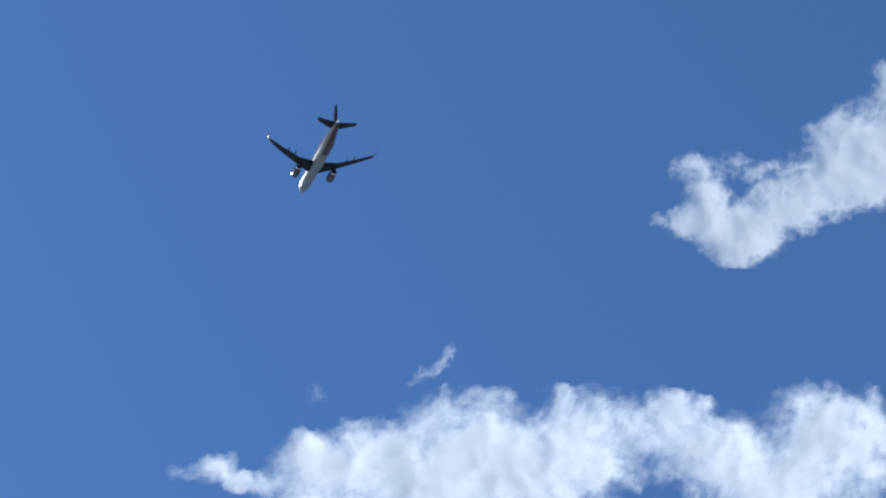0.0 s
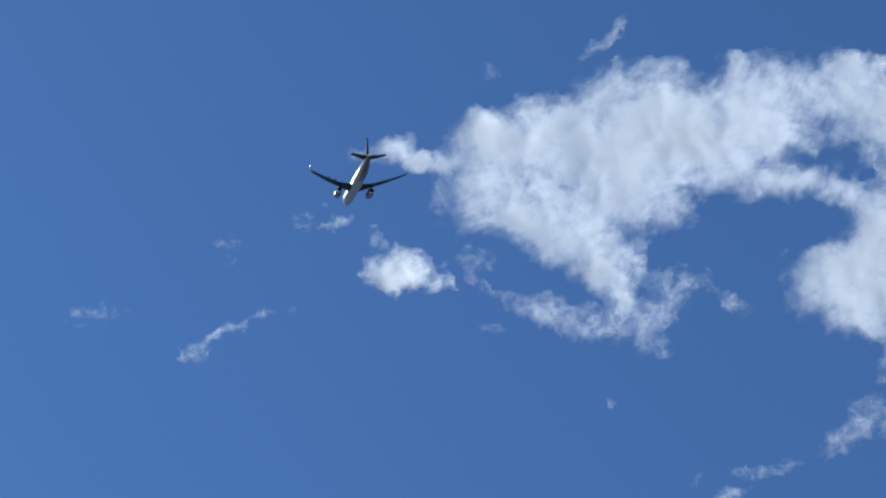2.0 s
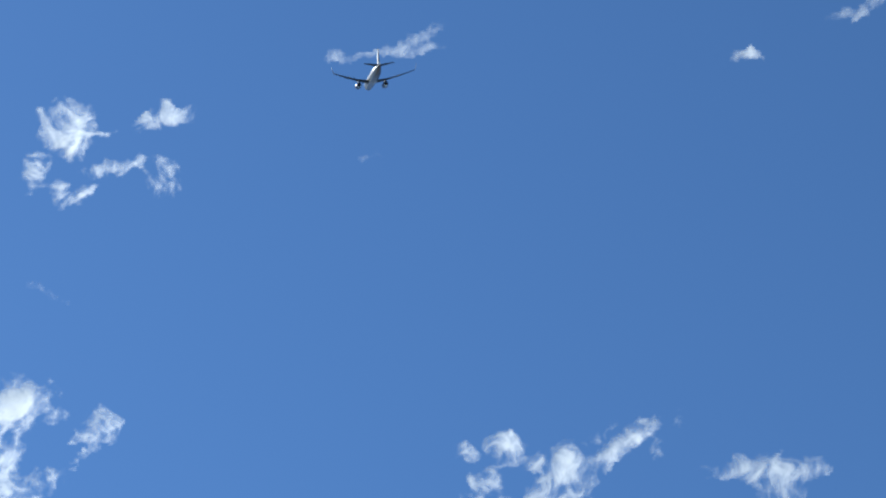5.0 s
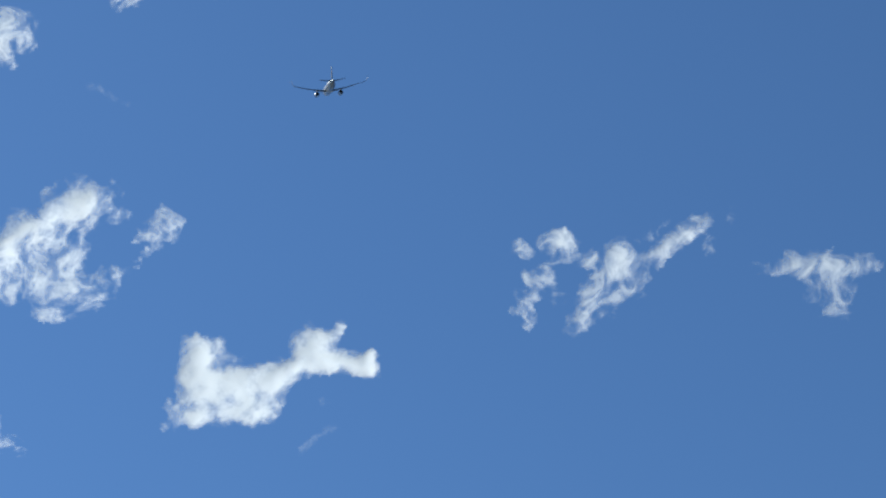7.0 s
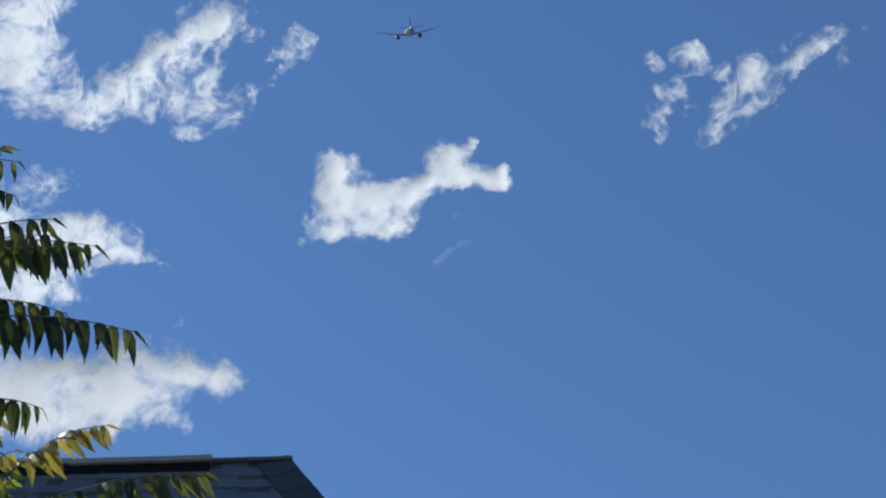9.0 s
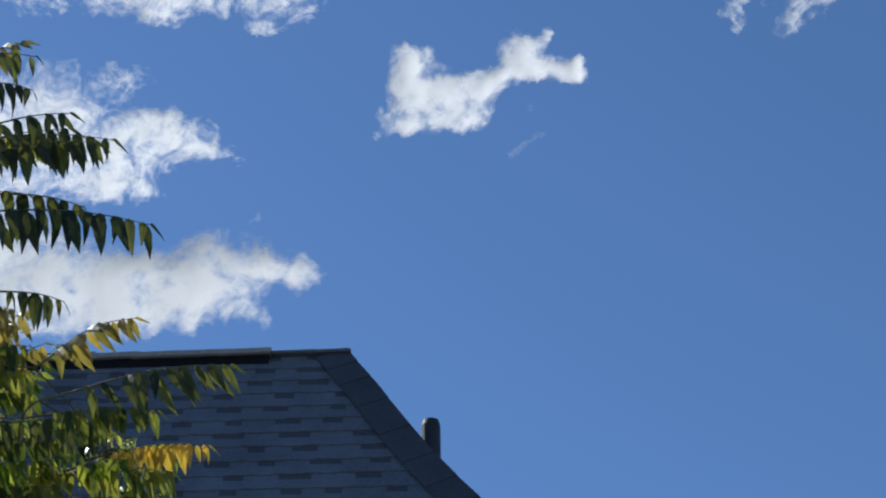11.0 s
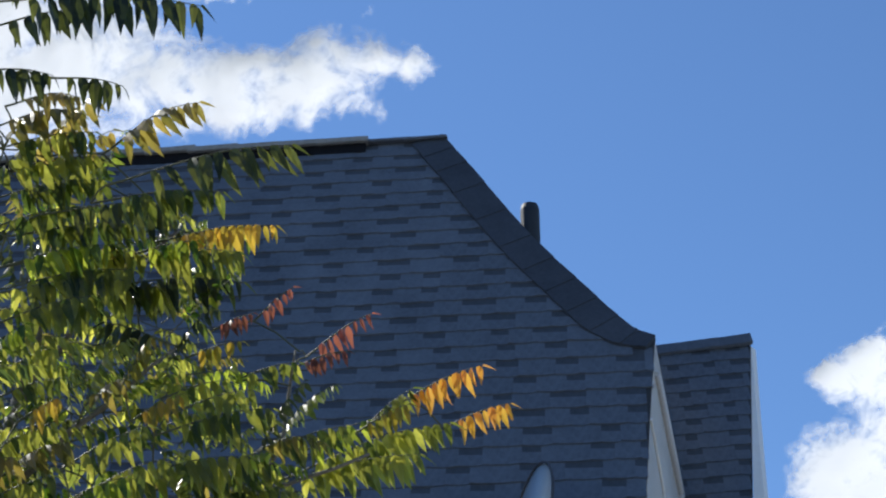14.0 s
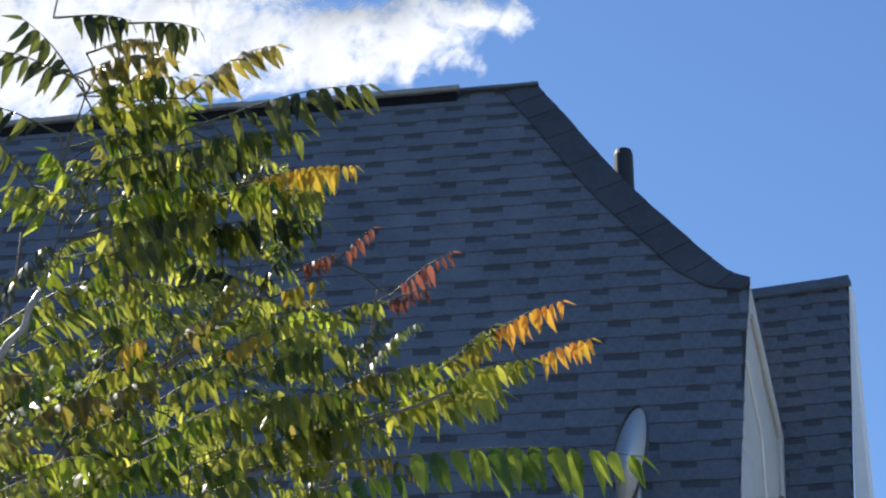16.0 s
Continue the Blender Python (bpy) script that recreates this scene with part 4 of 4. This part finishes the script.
def frond(length, seed, droop, size=1.0, slim=1.0, gap=0.042, arch=0.11, rise=0.0, sweep=0.75):
    """A compound leaf along +x: a thin arching rib with pairs of hanging leaflets."""
    rng = random.Random(seed)
    bm = bmesh.new()
    path = [Vector((length * f, 0, length * arch * math.sin(math.pi * f ** 1.35))) for f in [k / 10 for k in range(11)]]
    radius = [0.0032 - 0.0023 * k / 10 for k in range(11)]
    rib = tube(path, radius, 5)
    me = bpy.data.meshes.new("rib")
    rib.to_mesh(me)
    rib.free()
    bm.from_mesh(me)
    bpy.data.meshes.remove(me)
    for face in bm.faces:
        face.material_index = 1
    pairs = max(5, int(length / gap))
    weight = Vector((-math.sin(rise), 0, -math.cos(rise)))
    for k in range(pairs):
        f = 0.22 + 0.78 * (k + 0.5) / pairs
        x = f * 10
        i = min(int(x), 9)
        p = path[i].lerp(path[i + 1], x - i)
        d = (path[i + 1] - path[i]).normalized()
        grow = size * (0.55 + 0.55 * math.sin(math.pi * min(0.12 + 0.92 * (f - 0.15), 1.0)))
        for sgn in (1, -1):
            if rng.random() < (0.05 if gap < 0.05 else 0.0):
                continue
            out = Vector((0, sgn, 0))
            way = (out * rng.uniform(0.35, 0.7) / droop + d * rng.uniform(0.2 * sweep, sweep) + weight * rng.uniform(0.5, 1.1) * droop).normalized()
            face = (Vector((0, 0, 1)) * 0.9 + out * 0.6 + Vector((rng.uniform(-0.6, 0.6), rng.uniform(-0.4, 0.4), 0))).normalized()
            face = (face - way * face.dot(way)).normalized()
            n = rng.uniform(0.74, 1.2)
            leaflet(bm, p + out * 0.003, way, face, 0.094 * grow * n, 0.030 * grow * n * slim)
    tipd = (path[10] - path[9]).normalized()
    leaflet(bm, path[10], (tipd + Vector((0, 0, -0.4 * droop))).normalized(), Vector((0, 0, 1)), 0.05 * size, 0.02 * size)
    return bm


def place(root, tip_way, roll=0.0):
    d = tip_way.normalized()
    side = Vector((0, 0, 1)).cross(d).normalized()
    up = d.cross(side)
    return Matrix.Translation(root - T_BASE) @ Matrix((d, side, up)).transposed().to_4x4() @ Matrix.Rotation(roll, 4, "X")


STEM = worn("green_brown_stem", (0.05, 0.06, 0.025), (0.12, 0.11, 0.05), 12.0, 0.6)
BOUGHS = [
    ([(-1.45, 4.6, 0), (-1.40, 4.58, 1.3), (-1.32, 4.55, 2.4), (-1.18, 4.5, 3.2), (-1.03, 4.42, 3.72), (-0.98, 4.36, 3.95)], 0.042, 0.010, 0),
    ([(-1.40, 4.58, 1.3), (-0.85, 4.55, 2.1), (-0.45, 4.47, 2.9), (-0.38, 4.42, 3.42)], 0.024, 0.008, 4),
    ([(-1.03, 4.42, 3.72), (-0.82, 4.22, 3.93), (-0.60, 4.05, 4.03)], 0.011, 0.004, 24),
    ([(-1.12, 4.47, 3.40), (-0.85, 4.3, 3.60), (-0.60, 4.2, 3.78)], 0.012, 0.004, 24),
    ([(-1.18, 4.5, 3.20), (-0.80, 4.42, 3.28), (-0.45, 4.37, 3.43), (-0.12, 4.3, 3.53)], 0.013, 0.004, 6),
    ([(-1.22, 4.52, 3.05), (-0.85, 4.2, 3.08), (-0.50, 4.0, 3.18)], 0.013, 0.004, 18),
]
BOUGHS += [
    ([(-1.25, 4.52, 2.95), (-1.70, 4.15, 3.80), (-1.72, 3.70, 4.30), (-1.40, 3.38, 4.44), (-1.02, 3.28, 4.43)], 0.014, 0.004, 0),
    ([(-1.25, 4.52, 2.95), (-1.30, 4.2, 3.2), (-1.25, 4.0, 3.55)], 0.012, 0.004, 14),
    ([(-0.38, 4.42, 3.42), (-0.33, 4.35, 3.68), (-0.30, 4.3, 3.82)], 0.008, 0.003, 0),
    ([(-1.25, 4.52, 2.95), (-1.52, 4.25, 3.3), (-1.46, 4.1, 3.75)], 0.012, 0.004, 18),
    ([(-1.18, 4.5, 3.2), (-1.30, 4.35, 3.6), (-1.24, 4.25, 3.98)], 0.012, 0.004, 28),
    ([(-1.22, 4.52, 3.05), (-1.10, 4.1, 3.1), (-0.98, 3.9, 3.22)], 0.012, 0.004, 14),
]
BOUGHS += [
    ([(-1.35, 4.56, 2.0), (-1.30, 3.95, 2.85), (-1.16, 3.75, 3.23), (-1.09, 3.72, 3.35), (-1.01, 3.72, 3.52)], 0.016, 0.008, 3),
    ([(-0.75, 4.53, 2.3), (-0.46, 4.28, 3.0), (-0.42, 4.26, 3.21), (-0.40, 4.24, 3.38), (-0.39, 4.24, 3.50)], 0.010, 0.004, 0),
]
for k, (line, thick, thin, count) in enumerate(BOUGHS):
    fine = []
    for a, b in zip(line, line[1:]):
        for j in range(4):
            fine.append(Vector(a).lerp(Vector(b), j / 4))
    fine.append(Vector(line[-1]))
    wob = random.Random(k)
    fine = [p + Vector((wob.uniform(-1, 1), wob.uniform(-1, 1), 0)) * 0.008 for p in fine]
    radii = [thick + (thin - thick) * j / (len(fine) - 1) for j in range(len(fine))]
    part("trunk" if k == 0 else "branch", tube([p - T_BASE for p in fine], radii, 9), SUNLIT_BARK if k == len(BOUGHS) - 2 else BARK, tree, smooth=True)

FEATHERS = []
for k in range(12):
    kind = "gglgylgglgdg"[k]
    FEATHERS.append(mesh_of("leaf", frond(0.30 + 0.018 * k, 100 + k, 1.0 + 0.15 * (k % 4), 0.80), LEAF[kind], STEM))
rng = random.Random(21)
for k, (line, thick, thin, count) in enumerate(BOUGHS):
    for j in range(count):
        f = rng.uniform(0.30, 1.0) * (len(line) - 1)
        i = min(int(f), len(line) - 2)
        root = Vector(line[i]).lerp(Vector(line[i + 1]), f - i)
        a = rng.gauss(-0.1, 0.85) + (math.pi if rng.random() < 0.15 else 0)
        way = Vector((math.cos(a), math.sin(a) * 0.9, rng.uniform(-0.15, 0.45)))
        if root.z > 3.65 or root.x > -0.6 or j % 2:
            continue        # the ends of the boughs carry the outer leaves below
        # lower boughs draw brighter leaf colours, painting in the sun there
        leaf = new("leaf", rng.choice(FEATHERS[:6] if root.z < 3.4 else FEATHERS[2:]))
        leaf.parent = tree
        leaf.matrix_basis = place(root, way, rng.uniform(-0.4, 0.4)) @ Matrix.Scale(rng.uniform(0.75, 1.1), 4)

# the crown's depth: small leaves turned every way behind the outer ones
rng = random.Random(44)
for x0, x1, z0, z1, count in ((-1.12, -0.62, 3.92, 4.20, 46), (-1.20, -0.62, 3.72, 3.95, 40), (-1.45, -0.52, 3.42, 3.72, 62), (-1.45, -0.52, 3.12, 3.45, 62), (-0.62, -0.40, 3.30, 3.62, 16)):
    for j in range(count):
        root = Vector((rng.uniform(x0, x1), rng.uniform(4.12, 4.60), rng.uniform(z0, z1)))
        a = rng.uniform(-2.2, 1.4)
        way = Vector((math.cos(a), math.sin(a), rng.uniform(-0.25, 0.55)))
        leaf = new("leaf", rng.choice(FEATHERS))
        leaf.parent = tree
        leaf.matrix_basis = place(root, way, rng.uniform(-0.6, 0.6)) @ Matrix.Scale(rng.uniform(0.45, 0.75), 4)

# the leaves that stand out singly: root, tip, colour
CROWN = [
    (-0.78, 3.95, 4.19, -0.53, 3.90, 4.32, "y"),
    (-0.92, 3.92, 4.16, -0.79, 3.87, 4.32, "y"),
    (-1.02, 3.90, 4.17, -0.94, 3.85, 4.25, "y"),
    (-1.01, 3.98, 4.15, -0.82, 3.93, 4.30, "y"),
    (-0.87, 4.02, 4.21, -0.76, 3.97, 4.28, "y"),
    (-1.06, 3.95, 4.09, -0.95, 3.90, 4.19, "g"),
    (-0.96, 4.00, 4.10, -0.77, 3.95, 4.17, "g"),
    (-0.73, 3.78, 3.99, -0.27, 3.75, 4.09, "d"),
    (-0.78, 3.86, 3.99, -0.44, 3.81, 3.99, "g"),
    (-0.92, 3.96, 4.02, -0.56, 3.91, 4.01, "d"),
    (-1.01, 4.00, 3.98, -0.62, 3.95, 3.98, "g"),
    (-0.98, 3.75, 3.82, -1.04, 3.70, 3.89, "l"),
    (-0.99, 3.75, 3.72, -1.16, 3.70, 3.77, "l"),
    (-0.97, 3.85, 3.83, -1.16, 3.80, 3.85, "g"),
]
CROWN_RIGHT = [
    (-1.12, 3.90, 3.91, -1.30, 3.85, 4.09, "d"),
    (-0.65, 4.06, 4.00, -0.33, 4.01, 4.02, "a"),
    (-0.76, 4.02, 3.92, -0.41, 3.97, 3.92, "g"),
    (-0.69, 4.00, 3.93, -0.52, 3.95, 3.94, "l"),
    (-1.03, 4.05, 3.92, -0.66, 4.00, 3.94, "g"),
    (-1.05, 4.00, 3.81, -0.68, 3.95, 3.83, "g"),
    (-0.85, 4.10, 3.88, -0.40, 4.05, 3.88, "d"),
    (-1.08, 4.05, 3.79, -0.75, 4.00, 3.78, "g"),
    (-0.89, 4.12, 3.85, -0.59, 4.07, 3.88, "g"),
    (-0.64, 4.12, 3.91, -0.45, 4.07, 3.93, "g"),
    (-1.06, 3.80, 3.57, -0.96, 3.75, 3.63, "l"),
    (-1.00, 3.90, 3.60, -0.89, 3.85, 3.66, "l"),
    (-1.02, 4.10, 3.65, -0.80, 4.05, 3.72, "g"),
    (-0.43, 4.40, 3.96, -0.32, 4.35, 4.04, "r"),
]
AUTUMN = [
    (-0.54, 4.40, 3.93, -0.42, 4.35, 3.96, "r"),
    (-0.29, 4.43, 3.87, -0.11, 4.38, 3.98, "r"),
    (-0.33, 4.42, 3.83, -0.17, 4.37, 3.86, "r"),
    (-0.57, 4.20, 3.75, -0.42, 4.15, 3.77, "a"),
    (-0.61, 4.10, 3.74, -0.76, 4.05, 3.77, "d"),
    (-0.69, 4.00, 3.57, -0.61, 3.95, 3.69, "a"),
    (-0.66, 4.00, 3.48, -0.53, 3.95, 3.53, "a"),
    (-0.90, 3.90, 3.43, -0.79, 3.85, 3.47, "a"),
    (-0.77, 4.00, 3.52, -0.66, 3.95, 3.57, "y"),
    (-0.58, 4.10, 3.55, -0.37, 4.05, 3.59, "g"),
    (-0.62, 4.15, 3.61, -0.44, 4.10, 3.64, "g"),
    (-0.47, 4.35, 3.76, -0.29, 4.30, 3.79, "g"),
    (-0.62, 4.10, 3.49, -0.32, 4.05, 3.54, "g"),
    (-0.40, 4.32, 3.53, -0.16, 4.27, 3.60, "g"),
]
LOWER = [
    (-0.30, 4.35, 3.55, -0.11, 4.30, 3.63, "l"),
    (-0.15, 4.30, 3.59, -0.01, 4.25, 3.65, "a"),
    (-0.06, 4.30, 3.66, 0.18, 4.25, 3.76, "o"),
    (-0.12, 4.33, 3.63, 0.00, 4.28, 3.71, "g"),
    (-0.35, 4.42, 3.51, 0.11, 4.37, 3.66, "g"),
    (-0.37, 4.38, 3.47, 0.03, 4.33, 3.55, "g"),
    (0.07, 4.40, 3.65, 0.25, 4.35, 3.70, "o"),
    (-0.32, 3.69, 3.09, 0.31, 3.66, 3.08, "l"),
    (-0.37, 3.75, 3.05, -0.18, 3.70, 3.06, "l"),
    (-0.63, 4.20, 3.39, -0.33, 4.15, 3.45, "g"),
    (-0.74, 4.10, 3.35, -0.37, 4.05, 3.42, "g"),
    (-0.66, 4.25, 3.35, -0.26, 4.20, 3.39, "g"),
    (-0.57, 4.30, 3.33, -0.32, 4.25, 3.36, "g"),
    (-0.81, 4.00, 3.36, -0.60, 3.95, 3.45, "g"),
]
LOWER_SIDE = [
    (-0.78, 4.00, 3.28, -0.55, 3.95, 3.37, "g"),
    (-0.93, 3.90, 3.29, -0.76, 3.85, 3.36, "y"),
    (-0.81, 3.95, 3.24, -0.63, 3.90, 3.30, "l"),
    (-1.07, 3.85, 3.24, -0.86, 3.80, 3.30, "y"),
    (-0.99, 3.90, 3.21, -0.78, 3.85, 3.28, "g"),
    (-1.11, 3.85, 3.30, -0.97, 3.80, 3.39, "l"),
    (-1.12, 3.90, 3.44, -0.92, 3.85, 3.47, "g"),
    (-0.98, 4.00, 3.54, -0.81, 3.95, 3.57, "g"),
    (-0.99, 4.00, 3.39, -0.81, 3.95, 3.46, "g"),
    (-0.89, 3.95, 3.15, -0.68, 3.90, 3.23, "l"),
    (-0.74, 4.00, 3.18, -0.52, 3.95, 3.24, "g"),
    (-1.07, 3.85, 3.12, -0.86, 3.80, 3.16, "l"),
    (-0.69, 3.95, 3.10, -0.50, 3.90, 3.15, "g"),
    (-0.98, 3.85, 3.05, -0.75, 3.80, 3.10, "l"),
]
SPRAYS = [
    (-1.16, 3.80, 3.17, -1.00, 3.75, 3.20, "y"),
    (-1.12, 3.80, 3.05, -0.95, 3.75, 3.09, "g"),
    (-1.21, 3.85, 3.46, -1.03, 3.80, 3.50, "l"),
    (-1.19, 3.85, 3.33, -1.06, 3.80, 3.36, "y"),
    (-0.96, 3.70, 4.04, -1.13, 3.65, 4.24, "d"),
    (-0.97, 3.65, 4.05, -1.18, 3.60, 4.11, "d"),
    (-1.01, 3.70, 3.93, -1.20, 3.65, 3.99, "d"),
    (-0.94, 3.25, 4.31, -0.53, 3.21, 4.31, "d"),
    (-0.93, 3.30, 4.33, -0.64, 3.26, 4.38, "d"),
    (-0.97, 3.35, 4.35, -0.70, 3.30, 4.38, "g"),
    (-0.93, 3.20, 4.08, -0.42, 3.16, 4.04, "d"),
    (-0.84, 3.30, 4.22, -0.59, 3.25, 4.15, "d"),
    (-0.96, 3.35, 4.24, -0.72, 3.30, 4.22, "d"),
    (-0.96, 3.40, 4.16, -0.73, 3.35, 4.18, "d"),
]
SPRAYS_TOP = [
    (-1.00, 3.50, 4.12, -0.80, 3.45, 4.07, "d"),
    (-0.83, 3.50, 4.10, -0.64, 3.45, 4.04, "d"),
    (-1.00, 3.80, 4.23, -0.80, 3.75, 4.22, "y"),
    (-1.04, 3.85, 4.20, -0.80, 3.80, 4.21, "y"),
    (-1.04, 3.90, 4.17, -0.77, 3.85, 4.19, "g"),
    (-1.05, 3.95, 4.13, -0.76, 3.90, 4.15, "g"),
    (-1.08, 4.00, 4.08, -0.75, 3.95, 4.12, "g"),
    (-1.06, 4.00, 4.00, -0.79, 3.95, 4.04, "g"),
    (-1.02, 4.00, 3.89, -0.72, 3.95, 3.93, "l"),
    (-1.01, 4.00, 3.83, -0.66, 3.95, 3.86, "g"),
    (-0.99, 3.95, 3.71, -0.75, 3.90, 3.76, "g"),
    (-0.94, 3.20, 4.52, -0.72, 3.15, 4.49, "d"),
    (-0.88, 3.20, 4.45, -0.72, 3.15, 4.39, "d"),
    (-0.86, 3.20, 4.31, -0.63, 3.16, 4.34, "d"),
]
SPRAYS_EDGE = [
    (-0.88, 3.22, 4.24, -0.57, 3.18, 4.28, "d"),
    (-0.89, 3.30, 4.36, -0.67, 3.25, 4.34, "g"),
    (-0.94, 3.30, 4.54, -0.77, 3.25, 4.63, "y"),
]

TWIGS = [Vector(a).lerp(Vector(b), j / 5) for line in BOUGHS for a, b in zip(line[0][1:], line[0][2:]) for j in range(6)]
for k, (x0, y0, z0, x1, y1, z1, kind) in enumerate(CROWN + CROWN_RIGHT + AUTUMN + LOWER + LOWER_SIDE + SPRAYS + SPRAYS_TOP + SPRAYS_EDGE):
    root, tip = Vector((x0, y0, z0)), Vector((x1, y1, z1))
    way = tip - root
    long = way.length
    bright = kind == "l" and long > 0.6
    size = 1.12 if bright else min(0.95, 0.50 + 1.3 * long) * {"d": 1.12, "r": 0.72, "o": 0.85, "a": 0.85}.get(kind, 1.0)
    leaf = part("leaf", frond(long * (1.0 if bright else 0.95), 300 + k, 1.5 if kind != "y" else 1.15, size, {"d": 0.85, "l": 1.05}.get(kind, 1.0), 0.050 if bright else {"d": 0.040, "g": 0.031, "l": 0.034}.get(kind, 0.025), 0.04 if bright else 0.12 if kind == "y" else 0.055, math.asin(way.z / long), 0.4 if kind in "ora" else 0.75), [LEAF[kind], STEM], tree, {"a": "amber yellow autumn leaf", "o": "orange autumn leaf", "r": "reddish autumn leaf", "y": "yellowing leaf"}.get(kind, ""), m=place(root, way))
    # a stalk back to the nearest twig or leaf rib
    near = min(TWIGS, key=lambda p: (p - root).length + 0.4 * max(p.z - root.z, 0.0))
    part("stalk", tube([Vector(near) - T_BASE, Vector(near).lerp(root, 0.5) - T_BASE + Vector((0, 0, 0.01)), root - T_BASE], [0.0026, 0.0024, 0.0022], 6), STEM, tree)
    TWIGS += [root.lerp(tip, f) for f in (0.0, 0.2, 0.4)]

satellite_dish(facing((0.570, 8.875, 5.235), (-0.925, -0.35, 0.14)))

# the main slope's tabs, last
roof_courses(roof, lambda s: -5.9, edge_u, 37, -0.062, 0.004, lambda u, s: u > 0.02 and s > -3.9, BASIS, on_roof(0, 0), (0.13, 0.16, 0.20, 0.25))
